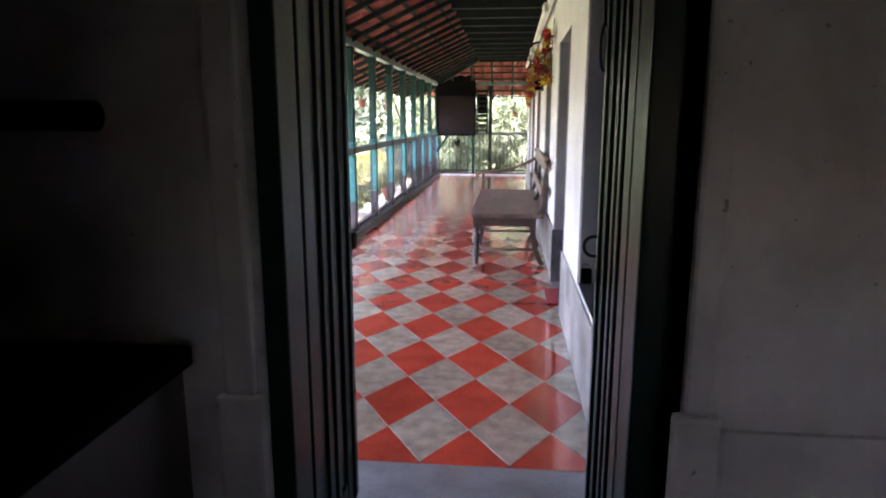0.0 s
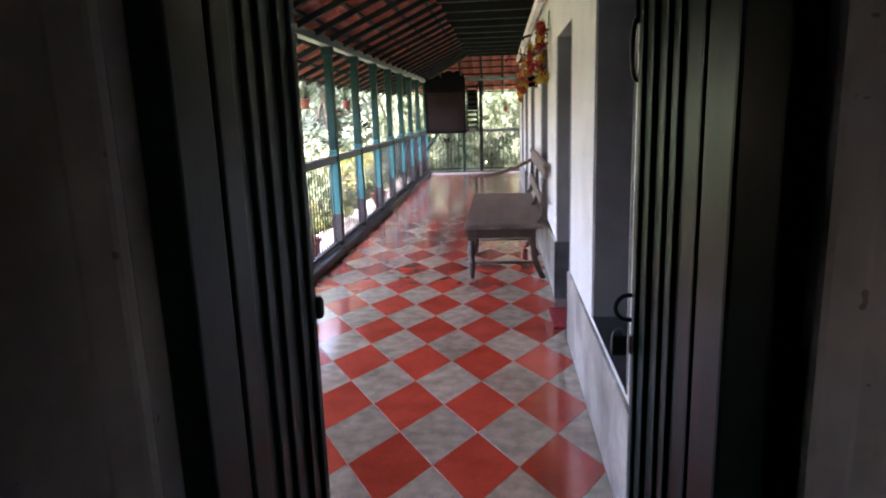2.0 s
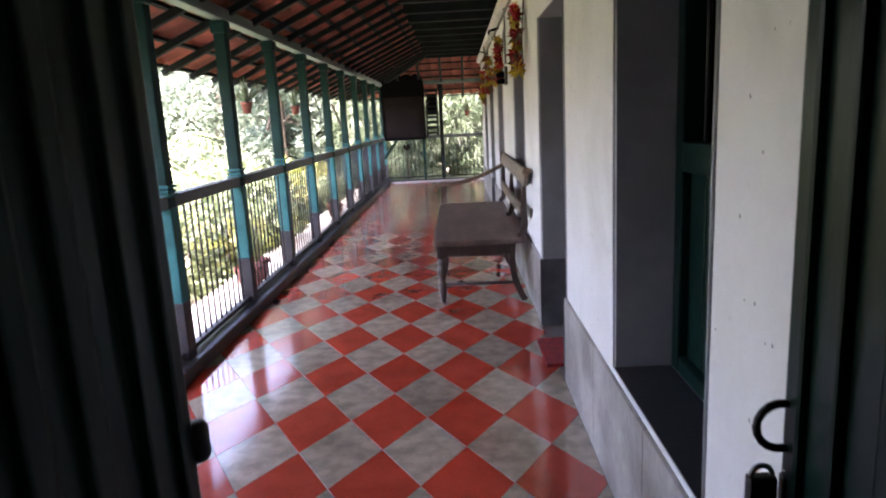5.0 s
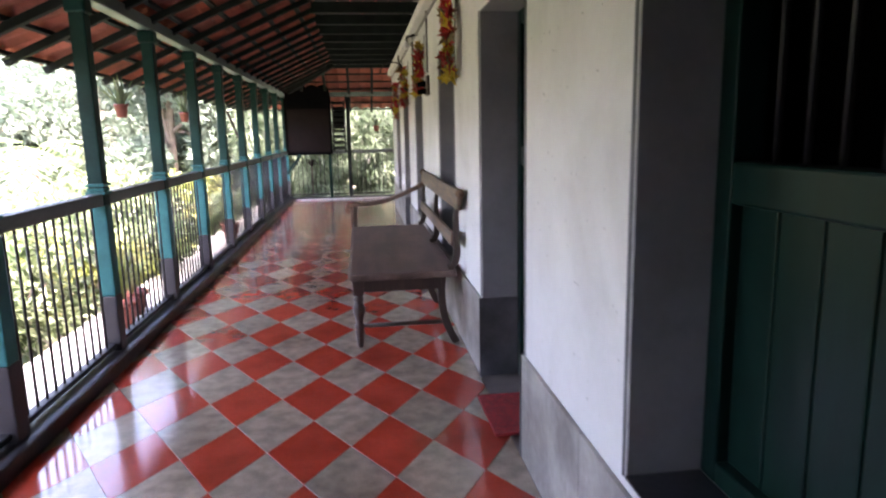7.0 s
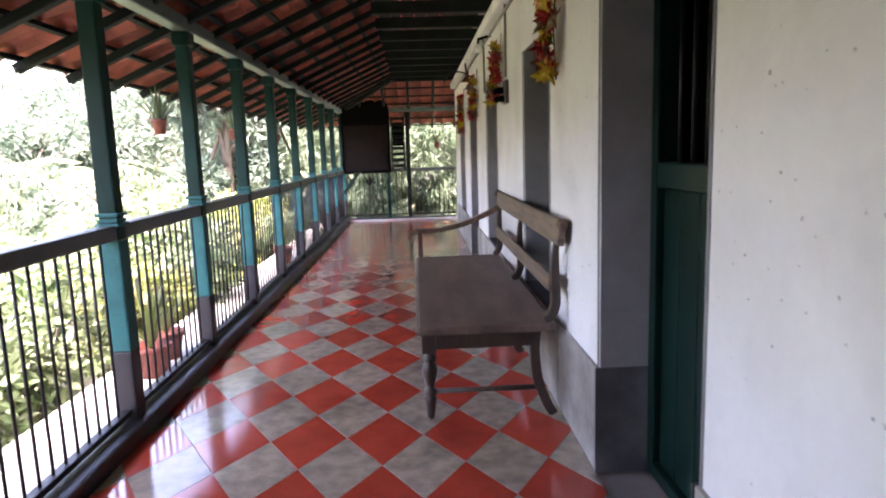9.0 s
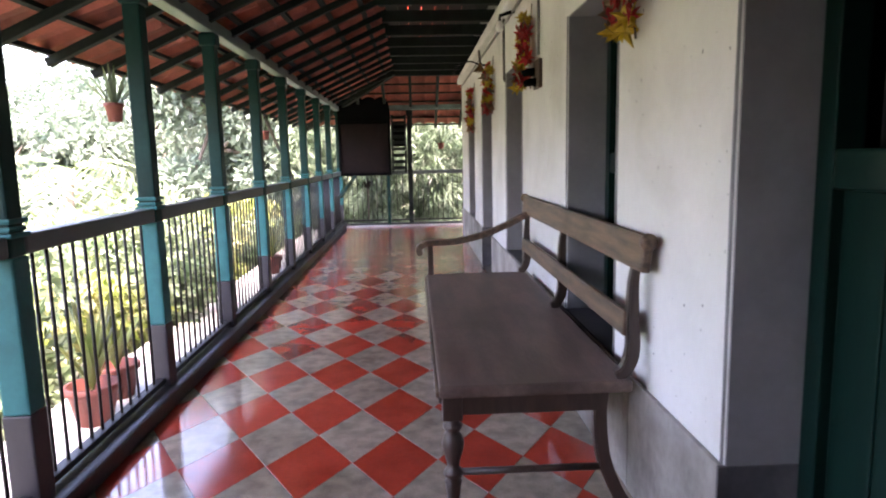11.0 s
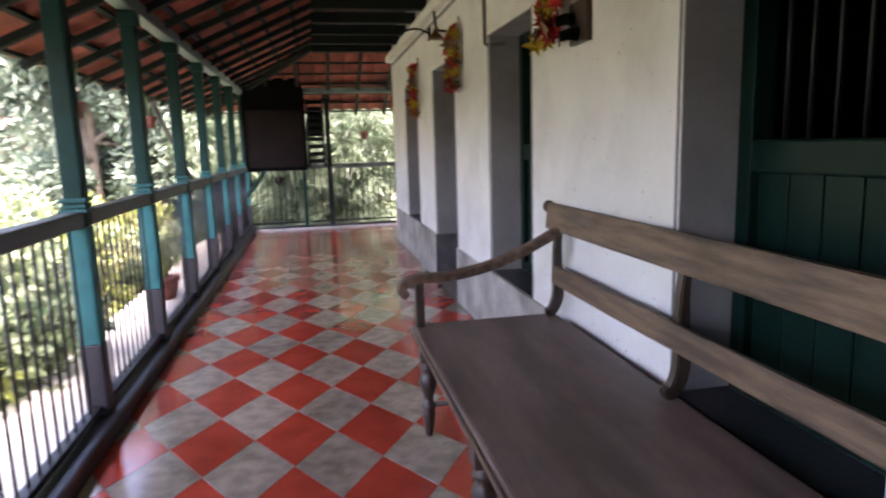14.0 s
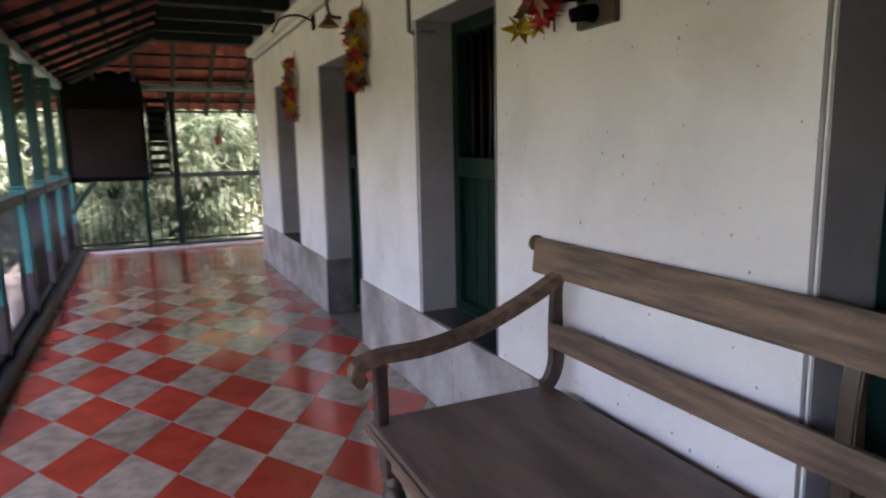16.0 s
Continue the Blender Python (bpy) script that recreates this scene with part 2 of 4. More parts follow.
def leaves(name, mat, centres, count, length, width, droop=0.3, seed=1, parent=None):
    """Many small folded leaves in clumps: centres hold x, y, z and three radii."""
    rng = np.random.default_rng(seed)
    c = np.array(centres, float)
    vol = c[:, 3] * c[:, 4] * c[:, 5]
    pick = rng.choice(len(c), count, p=vol ** 0.7 / (vol ** 0.7).sum())
    d = rng.normal(size=(count, 3))
    d /= np.linalg.norm(d, axis=1)[:, None]
    rad = 0.45 + 0.6 * rng.random(count)[:, None] ** 0.6
    pos = c[pick, :3] + d * rad * c[pick, 3:]
    ax = rng.normal(size=(count, 3)) + d * 0.8
    ax[:, 2] -= droop * 2
    ax /= np.linalg.norm(ax, axis=1)[:, None]
    side = np.cross(ax, rng.normal(size=(count, 3)))
    side /= np.linalg.norm(side, axis=1)[:, None]
    nrm = np.cross(ax, side)
    s = (0.6 + 0.8 * rng.random(count))[:, None]
    L, W = ax * length * s, side * width * s
    v = np.stack([pos, pos + L * 0.45 + W * 0.5 + nrm * width * 0.12, pos + L - nrm * length * 0.12, pos + L * 0.45 - W * 0.5 + nrm * width * 0.12], 1).reshape(-1, 3)
    k = np.arange(count)[:, None] * 4
    f = np.concatenate([k + [0, 1, 2], k + [0, 2, 3]], 0)
    me = bpy.data.meshes.new(name)
    me.from_pydata(v.tolist(), [], f.tolist())
    me.materials.append(mat)
    ob = new(name, me)
    ob.parent = parent
    return ob


# ---- measures of the place ----
WX = 0.76            # face of the house wall
PX = -1.52           # line of posts
END = 10.37          # line of the far railing
WEND = 8.6           # end of the house wall
OPEN = [(-3.68, -2.81, 0.5), (-1.74, -0.76, 0.0), (0.24, 1.09, 0.47), (2.56, 3.4, 0.47), (4.49, 5.42, 0.0), (6.44, 7.3, 0.47)]
DTOP, WTOP, RAILZ, TOPZ = 2.05, 2.52, 1.05, 2.25
RY0, RY1 = -4.95, -4.72   # wall between the first room and the veranda
REV = 0.965           # plane of the doors in their recesses


def setting(name, bm, mat, label, smooth=False):
    return tagged(part(name, bm, mat, None, label, smooth), kind="structure")


# ---- ground and house shell ----
bm = bmesh.new()
for i in range(-40, 41):
    for j in range(-40, 41):
        x, y = i * 15.0, j * 15.0
        bm.verts.new((x, y, -0.75))
bm.verts.ensure_lookup_table()
for i in range(80):
    for j in range(80):
        a = i * 81 + j
        bm.faces.new((bm.verts[a], bm.verts[a + 81], bm.verts[a + 82], bm.verts[a + 1]))
setting("ground", bm, M_SOIL, "earth and short grass of the garden")
setting("veranda_slab", B(-1.62, 4.6, -8.6, 10.52, -0.75, -0.012), M_JOINT, "raised plinth under the veranda floor")
setting("pavement", B(-2.35, -1.665, -6, 11.6, -0.75, -0.16, bev=0.01), M_APRON, "pale wet cement apron beside the veranda")
bm = bmesh.new()
box(bm, -1.62, 4.6, -8.6, -3.97, -0.011, 0.0)
box(bm, -3.4, -1.62, -8.6, RY1, -0.75, 0.0)
setting("floor_landing", bm, M_CEMENT, "worn grey cement floor at the doorway")

bm = bmesh.new()
edge = -4.72
for y0, y1, sill in OPEN:
    box(bm, WX, WX + 0.42, edge, y0, 0, WTOP)
    box(bm, WX, WX + 0.42, y0, y1, DTOP, WTOP)
    if sill:
        box(bm, WX, WX + 0.42, y0, y1, 0, sill)
    edge = y1
box(bm, WX, WX + 0.42, edge, WEND, 0, WTOP)
setting("wall_house", bm, M_WHITE, "limewashed white masonry wall with deep recesses")
bm = bmesh.new()
box(bm, WX - 0.07, WX + 0.3, 1.2, WEND + 0.06, WTOP, WTOP + 0.1, bev=0.02)
box(bm, WX - 0.07, WX + 0.3, -4.7, 1.2, WTOP, WTOP + 0.1, bev=0.02)
setting("cornice", bm, M_WHITE, "white plaster cornice along the wall top")
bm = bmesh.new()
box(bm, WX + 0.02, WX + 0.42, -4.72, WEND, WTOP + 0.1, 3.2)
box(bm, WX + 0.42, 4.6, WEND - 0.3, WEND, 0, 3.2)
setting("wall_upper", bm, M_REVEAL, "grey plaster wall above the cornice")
# grey lining of each recess
for k, (y0, y1, sill) in enumerate(OPEN):
    bm = bmesh.new()
    box(bm, WX + 0.003, WX + 0.425, y0, y0 + 0.006, max(sill, 0.0), DTOP)
    box(bm, WX + 0.003, WX + 0.425, y1 - 0.006, y1, max(sill, 0.0), DTOP)
    box(bm, WX + 0.003, WX + 0.425, y0 + 0.006, y1 - 0.006, DTOP - 0.006, DTOP)
    setting("recess_lining_%d" % (k + 1), bm, M_REVEAL, "grey painted lining of a deep wall recess")
    for e, s in ((y0, -1), (y1, 1)):
        setting("trim", tube(bmesh.new(), [(WX + 0.001, e + s * 0.011, max(sill, 0.47)), (WX - 0.001, e + s * 0.013, 1.2), (WX + 0.001, e + s * 0.011, DTOP)], 0.007, 6), M_REVEAL, "worn plaster bead along a recess edge", True)
    if sill:
        setting("sill_%d" % (k + 1), B(WX - 0.004, REV, y0 + 0.006, y1 - 0.006, sill, sill + 0.008), M_SILL, "black polished window sill")
    else:
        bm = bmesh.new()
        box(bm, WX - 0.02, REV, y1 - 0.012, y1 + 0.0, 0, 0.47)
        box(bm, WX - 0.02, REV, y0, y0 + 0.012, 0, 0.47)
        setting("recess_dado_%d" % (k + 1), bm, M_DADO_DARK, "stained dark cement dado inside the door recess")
# dado
bm = bmesh.new()
runs, edge = [], -4.72
for y0, y1, sill in OPEN:
    if not sill:
        runs.append((edge, y0))
        edge = y1
runs.append((edge, WEND))
for a, b in runs:
    step = (b - a) / max(1, round((b - a) / 0.8))
    for k in range(max(1, round((b - a) / 0.8))):
        box(bm, WX - 0.016, WX + 0.002, a + k * step + 0.002, a + (k + 1) * step - 0.002, 0, 0.47, bev=0.004)
setting("dado", bm, M_DADO, "stained grey cement dado along the wall foot")
# rooms behind: the back wall's black stands in for their darkness
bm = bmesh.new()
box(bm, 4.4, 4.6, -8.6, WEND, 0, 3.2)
setting("wall_back", bm, M_BLACKWOOD_SHADE, "inner wall coloured black to stand in for the rooms' shade")
setting("house_roof", B(0.78, 4.8, -8.8, WEND + 0.2, 3.2, 3.3), M_BLACKWOOD_SHADE, "dark flat roof deck over the rooms")

# ---- first room ----
bm = bmesh.new()
box(bm, -3.2, -0.27, RY0, RY1, 0, 3.0)
box(bm, 0.79, 4.4, RY0, RY1, 0, 3.0)
box(bm, -0.27, 0.79, RY0, RY1, 2.35, 3.0)
setting("wall_south", bm, M_ROOM, "dim grey plaster wall around the doorway")
setting("wall_room_side", B(-3.4, -3.2, -8.6, RY1, 0, 3.0), M_ROOM, "dim plaster side wall")
# rear wall; its opening is added, unseen, to light the doorway wall
bm = bmesh.new()
box(bm, -3.4, 2.0, -8.8, -8.6, 0, 3.0)
box(bm, 2.4, 4.4, -8.8, -8.6, 0, 3.0)
box(bm, 2.0, 2.4, -8.8, -8.6, 0, 1.2)
box(bm, 2.0, 2.4, -8.8, -8.6, 1.66, 3.0)
setting("wall_room_rear", bm, M_ROOM, "dim plaster rear wall with an added unseen opening for light")
setting("ceiling", B(-3.4, 4.6, -8.8, RY1, 3.0, 3.1), M_BLACKWOOD_SHADE, "dark boarded ceiling of the room")
for x0, x1, s in ((-0.35, -0.268, -1), (0.768, 0.838, 1)):
    bm = B(x0, x1, RY0 - 0.03, RY0, 0.74, 2.45, bev=0.012)
    box(bm, x0 - 0.02, x1 + 0.02, RY0 - 0.042, RY0, 0, 0.74, bev=0.014)
    setting("trim", bm, M_ROOM, "raised plaster band beside the doorway on a low plinth")
setting("baseboard", B(0.862, 4.4, RY0 - 0.025, RY0, 0, 0.7, bev=0.01), M_ROOM, "low plaster plinth along the room wall")
# added out of view to block the rear light from the left wall
setting("light_blocker_wall", B(-3.2, 1.07, -7.3, -7.15, 0, 3.0), M_ROOM, "added unseen wall that keeps window light off the left side")
bm = bmesh.new()
box(bm, -0.27, -0.205, RY0 + 0.06, RY1 - 0.02, 0, 2.35, bev=0.008)
box(bm, 0.665, 0.79, RY0 + 0.06, RY1 - 0.02, 0, 2.35, bev=0.008)
box(bm, -0.205, 0.665, RY0 + 0.06, RY1 - 0.02, 2.25, 2.35, bev=0.008)
setting("door_frame", bm, M_GREEN, "dark green door frame")


def door_leaf(x_hinge, side, label):
    """A panelled leaf that stands open at a right angle to the wall."""
    d = group_at("door", (x_hinge, RY1, 0), label, "door", "leaves of the open double door")
    x0, x1 = (0.0, 0.045) if side > 0 else (-0.045, 0.0)
    y0, y1 = 0.0, 0.47
    for a, b in ((y0, y0 + 0.09), (y1 - 0.09, y1)):
        part("stile", B(x0, x1, a, b, 0.02, 2.24, bev=0.006), M_GREEN, d)
    for a, b in ((0.02, 0.12), (2.14, 2.24)):
        part("cross_rail", B(x0 + 0.002, x1 - 0.002, y0 + 0.09, y1 - 0.09, a, b, bev=0.005), M_GREEN, d)
    n = 3
    bw = (y1 - y0 - 0.18) / n
    for j in range(n):
        a = y0 + 0.09 + j * bw
        part("board", B(x0 + 0.014, x1 - 0.014, a + 0.002, a + bw - 0.002, 0.12, 2.14, bev=0.004), M_GREEN, d)
    for j in (1, 2):
        a = y0 + 0.09 + j * bw
        part("cover_strip", B(x0 + 0.002, x1 - 0.002, a - 0.022, a + 0.022, 0.121, 2.139, bev=0.007), M_GREEN, d)
    part("astragal", B(x0 - 0.012, x1 + 0.012, y1 - 0.03, y1 + 0.012, 0.02, 2.24, bev=0.008), M_GREEN, d)
    return d


left_leaf = door_leaf(-0.205, -1, "dark green panelled door leaf standing open")
part("bolt", lathe(bmesh.new(), [(0.012, -0.03), (0.018, -0.02), (0.018, 0.02), (0.012, 0.03)], 10, (0.012, 0.49, 1.0)), M_IRON, left_leaf, "small iron bolt knob", True)
right_leaf = door_leaf(0.665, 1, "dark green panelled door leaf standing open with padlock ring")


def ring(bm, centre, r, w, axis="x", a0=0, a1=360, n=18):
    pts = []
    for k in range(n + 1):
        a = radians(a0 + (a1 - a0) * k / n)
        u, v = r * math.cos(a), r * math.sin(a)
        pts.append((centre[0], centre[1] + u, centre[2] + v) if axis == "x" else (centre[0] + u, centre[1], centre[2] + v))
    return tube(bm, pts, w, 8)


part("ring", ring(bmesh.new(), (-0.02, 0.47, 1.0), 0.034, 0.006, "y"), M_IRON, right_leaf, "black iron ring", True)
lock = group_at("padlock", (0.64, -4.25, 0.97), "old black padlocks hanging from an iron ring", "padlock")
for dx in (-0.018, 0.03):
    part("lock_body", B(dx - 0.02, dx + 0.02, -0.011, 0.011, -0.1, -0.045, bev=0.006), M_IRON, lock)
    part("shackle", ring(bmesh.new(), (dx, 0, -0.045), 0.015, 0.004, "y", 0, 180, 10), M_STEEL, lock, "", True)
chain = group_at("door_chain", (0.65, -4.24, 1.79), "black iron door chain hanging on the leaf", "chain")
for k in range(2):
    bm = bmesh.new()
    tube(bm, [(0.014 * math.cos(a) * (1 if k % 2 else 0.4), 0.008 * math.cos(a), -k * 0.14 + 0.075 * math.sin(a)) for a in np.linspace(0, 2 * math.pi, 17)], 0.005, 6)
    part("link", bm, M_IRON, chain, "", True)

table = group_at("table", (-1.1, -5.42, 0.03), "dark wooden table against the dim wall", "table")
part("tabletop", B(-0.7, 0.69, -0.42, 0.42, 0.8, 0.85, bev=0.008), M_BLACKWOOD_SHADE, table)
for dx in (-0.62, 0.56):
    for dy in (-0.34, 0.32):
        part("leg", B(dx - 0.035, dx + 0.035, dy - 0.035, dy + 0.035, -0.03, 0.8, bev=0.005), M_BLACKWOOD_SHADE, table)
part("side_panel", B(0.657, 0.672, -0.4, 0.4, -0.028, 0.798, bev=0.004), M_BENCHDK, table)
part("drawer_front", B(-0.6, 0.42, -0.4, -0.375, 0.62, 0.79, bev=0.005), M_BLACKWOOD_SHADE, table)
peg = tagged(part("wall_peg", tube(bmesh.new(), [(-1.6, -5.0, 1.43), (-0.62, -5.0, 1.43), (-0.6, -5.0, 1.43)], 0.035, 12), M_BLACKWOOD_SHADE, None, "", True),
             "dark turned wooden bar on the room wall", "bar")
part("bracket", B(-1.2, -1.16, -4.99, -4.945, 1.39, 1.47, bev=0.004), M_BLACKWOOD_SHADE, peg)


# ---- windows and doors of the wall ----
def shutter(k, y0, y1, sill):
    kind = "window" if sill else "door"
    d = group_at(kind, (REV, (y0 + y1) / 2, sill), "dark green wooden %s with iron bars above boarded shutters" % kind, kind, "green openings of the wall")
    w = (y1 - y0) / 2 - 0.008
    h = DTOP - sill - 0.008
    base = 0.008
    for a, b in ((-w, -w + 0.07), (w - 0.07, w)):
        part("jamb", B(0, 0.08, a, b, base, h, bev=0.006), M_GREEN, d)
    part("head", B(0, 0.08, -w + 0.07, w - 0.07, h - 0.07, h, bev=0.006), M_GREEN, d)
    part("threshold", B(0, 0.08, -w + 0.07, w - 0.07, base, base + 0.06, bev=0.006), M_GREEN, d)
    # black sheets over the wall thickness, painted shade of the unlit room
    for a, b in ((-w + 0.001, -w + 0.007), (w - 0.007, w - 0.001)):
        part("shade_lining", B(0.082, WX + 0.42 - REV, a, b, base, h), M_BLACKWOOD_SHADE, d)
    mid = 1.28 - sill
    part("middle_rail", B(0.0, 0.075, -w + 0.07, w - 0.07, mid - 0.05, mid + 0.05, bev=0.008), M_GREEN, d)
    n = 5
    bw = (2 * w - 0.14) / n
    for j in range(n):
        a = -w + 0.07 + j * bw
        bm = box(bmesh.new(), 0.03, 0.05, a + 0.003, a + bw - 0.003, base + 0.06, mid - 0.05, bev=0.005)
        part("board", bm, M_GREEN, d)
    for j in range(1, 7):
        y = -w + 0.07 + (2 * w - 0.14) * j / 7
        part("bar", tube(bmesh.new(), [(0.04, y, mid + 0.04), (0.04, y, h - 0.06)], 0.008, 6), M_IRON, d, "", True)
    return d


for k, o in enumerate(OPEN):
    shutter(k, *o)

mat_thing = group_at("door_mat", (0.85, -1.31, 0.001), "flat red fibre door mat on the threshold", "mat")
part("mat_body", B(-0.18, 0.14, -0.22, 0.22, 0, 0.014, bev=0.005), M_MAT, mat_thing)
for s in (-1, 1):
    part("binding", B(-0.18, 0.14, s * 0.225 - 0.008, s * 0.225 + 0.008, 0, 0.017, bev=0.004), M_MAT, mat_thing)

# ---- kerb, posts and railing ----
bm = bmesh.new()
box(bm, -1.6, -1.42, -4.72, END + 0.08, -0.01, 0.085, bev=0.015)
box(bm, -1.42, 3.4, END - 0.06, END + 0.08, -0.01, 0.06, bev=0.015)
setting("kerb", bm, M_KERB, "black painted kerb under the railing")
# pale strip paints the bright wet reflection along the far kerb
setting("kerb_glint_strip", B(-1.42, 3.4, END - 0.13, END - 0.062, -0.01, 0.03, bev=0.008), M_APRON, "pale strip standing in for light reflected at the far kerb foot")
setting("kerb_ledge", B(-1.66, -1.602, -4.72, END + 0.1, -0.15, 0.03, bev=0.01), M_APRON, "pale outer ledge of the kerb")


def bracket_profile(bm, x, y, z, s=1.0):
    for k, (w, dz) in enumerate(((0.06, 0.0), (0.052, 0.022), (0.058, 0.05))):
        box(bm, x - w * s, x + w * s, y - w * s, y + w * s, z + dz * s, z + (dz + 0.018) * s, bev=0.006)
    return bm


def post(x, y, label):
    p = group_at("veranda_post", (x, y, 0.08), label, "post", "posts of the veranda")
    part("shaft", B(-0.045, 0.045, -0.045, 0.045, 0.93, TOPZ - 0.08, bev=0.01), M_POST, p, "dark green upper shaft")
    part("lower_shaft", B(-0.05, 0.05, -0.05, 0.05, 0.36, 0.93, bev=0.01), M_TEAL, p, "teal painted lower shaft")
    part("foot", B(-0.052, 0.052, -0.052, 0.052, 0, 0.36, bev=0.008), M_BASE, p, "dark grey painted foot")
    part("collar", bracket_profile(bmesh.new(), 0, 0, 1.0), M_TEAL, p, "carved teal collar")
    part("capital", B(-0.06, 0.06, -0.06, 0.06, TOPZ - 0.18, TOPZ - 0.09, bev=0.015), M_POST, p, "flared capital")
    return p


YS = [-1.36 + 1.278 * k for k in range(-2, 9)] + [END]
first = post(PX, YS[0], "square wooden veranda post in green, teal and grey paint")
for y in YS[1:]:
    copy_thing(first, Matrix.Translation((PX, y, 0.08)))
def end_post(x):
    p = group_at("end_post", (x, END, 0.055), "square dark green wooden post of the far railing", "post", "posts of the far railing")
    part("shaft", B(-0.042, 0.042, -0.042, 0.042, 0, TOPZ - 0.09, bev=0.01), M_RAFTER, p)
    part("collar", bracket_profile(bmesh.new(), 0, 0, 0.97), M_RAFTER, p, "stepped dark collar")
    part("capital", B(-0.06, 0.06, -0.06, 0.06, TOPZ - 0.17, TOPZ - 0.07, bev=0.015), M_RAFTER, p)


for x in (-0.14, 1.7):
    end_post(x)

rod = raw("baluster", tube(bmesh.new(), [(0, 0, 0.09), (0, 0, RAILZ)], 0.0075, 6), M_IRON, True)


def railing(points, label):
    r = group_at("railing", (0, 0, 0), label, "railing", "veranda railings")
    for (xa, ya), (xb, yb) in zip(points, points[1:]):
        d = Vector((xb - xa, yb - ya, 0))
        u = d.normalized()
        a, b = Vector((xa, ya, 0)) + u * 0.05, Vector((xb, yb, 0)) - u * 0.05
        part("top_rail", beam(bmesh.new(), a + Vector((0, 0, RAILZ)), b + Vector((0, 0, RAILZ)), 0.085, 0.075, 0.012), M_RAIL, r, "weathered grey-green top rail")
        part("bottom_rail", beam(bmesh.new(), a + Vector((0, 0, 0.12)), b + Vector((0, 0, 0.12)), 0.05, 0.03, 0.005), M_IRON, r)
        n = max(2, round((b - a).length / 0.098))
        for k in range(1, n):
            p = a.lerp(b, k / n)
            o = new("baluster", rod)
            o.parent = r
            o.location = (p.x, p.y, 0)
    return r


railing([(PX, -4.72)] + [(PX, y) for y in YS], "long railing of thin black iron rods under a wooden top rail")
railing([(PX, END), (-0.57, END), (-0.14, END), (1.7, END), (3.4, END)], "far railing of thin black iron rods under a wooden top rail")
tagged(part("thin_post", B(-0.6, -0.54, END - 0.1, END - 0.05, 0, 1.02, bev=0.008), M_POST), "thin green wooden post below the hanging board", "post")

tagged(part("leaning_stick", tube(bmesh.new(), [(-1.6, 4.55, 1.74), (-1.6, 5.1, 1.47), (-1.59, 5.85, 1.09)], 0.018, 8, 0.013), M_BARK, None, "", True),
       "thin brown wooden stick leaning across the railing", "stick")

# ---- roof ----
EX, EZ = -2.3, 1.93          # eave
UX, UZ = -0.25, 2.86         # upper purlin
SL = (UZ - EZ) / (UX - EX)
HIP = 9.1                    # where the far slope begins
EY = END + 0.78


def roof_z(x):
    return EZ + (x - EX) * SL


setting("plate_beam", beam(bmesh.new(), (PX, -4.72, TOPZ + 0.04), (PX, END, TOPZ + 0.04), 0.1, 0.09, 0.012), M_PLATE, "pale grey-green beam on the posts")
setting("plate_beam_end", beam(bmesh.new(), (PX, END, TOPZ + 0.045), (3.4, END, TOPZ + 0.045), 0.1, 0.09, 0.012), M_PLATE, "beam over the far railing")
setting("purlin", beam(bmesh.new(), (UX, -4.72, UZ - 0.02), (UX, HIP, UZ - 0.02), 0.12, 0.12, 0.012), M_RAFTER, "dark upper purlin")
roof = tagged(new("roof"), "open timber roof with dark rafters and red tiles", "roof", kind="structure")
y = -4.6
while y < END - 0.2:
    x1 = UX if y < HIP else PX + (END - y) / (END - HIP) * (UX - PX)
    part("rafter", beam(bmesh.new(), (EX, y, roof_z(EX) + 0.02), (x1, y, roof_z(x1) + 0.02), 0.055, 0.055, 0.006), M_RAFTER, roof)
    y += 0.58
part("hip_rafter", beam(bmesh.new(), (EX, EY, EZ + 0.01), (UX, HIP, UZ + 0.01), 0.08, 0.12, 0.008), M_RAFTER, roof)
x = -1.1
while x < 3.4:
    y1 = HIP if x > UX else END - (x - PX) / (UX - PX) * (END - HIP)
    s = (UZ - EZ) / (HIP - EY)
    part("rafter", beam(bmesh.new(), (x, EY, EZ + 0.02), (x, y1, EZ + (y1 - EY) * s + 0.02), 0.055, 0.055, 0.006), M_RAFTER, roof)
    x += 0.5
part("end_purlin", beam(bmesh.new(), (UX, HIP, UZ - 0.02), (3.4, HIP, UZ - 0.02), 0.11, 0.11, 0.01), M_RAFTER, roof)
for k in range(8):
    x0 = EX + 0.02 + k * 0.29
    if x0 < UX:
        part("batten", beam(bmesh.new(), (x0, -4.72, roof_z(x0) + 0.07), (x0, EY - (x0 - EX) * 0.98, roof_z(x0) + 0.07), 0.05, 0.028), M_RAFTER, roof)
    yy = EY - k * 0.29
    if yy > HIP:
        zz = EZ + (EY - yy) * (UZ - EZ) / (EY - HIP)
        part("batten", beam(bmesh.new(), (EX + (EY - yy), yy, zz + 0.07), (3.4, yy, zz + 0.07), 0.05, 0.028), M_RAFTER, roof)
# collar beams between the purlin and the wall
y = -4.3
while y < HIP - 0.2:
    part("collar_beam", beam(bmesh.new(), (UX - 0.1, y, UZ - 0.13), (WX + 0.05, y, UZ - 0.13), 0.09, 0.11, 0.008), M_RAFTER, roof)
    y += 0.72
for k in range(8):
    x0 = UX + 0.02 + k * 0.145
    part("ceiling_board", B(x0, x0 + 0.135, -4.72, HIP, UZ + 0.06, UZ + 0.08), M_RAFTER, roof)


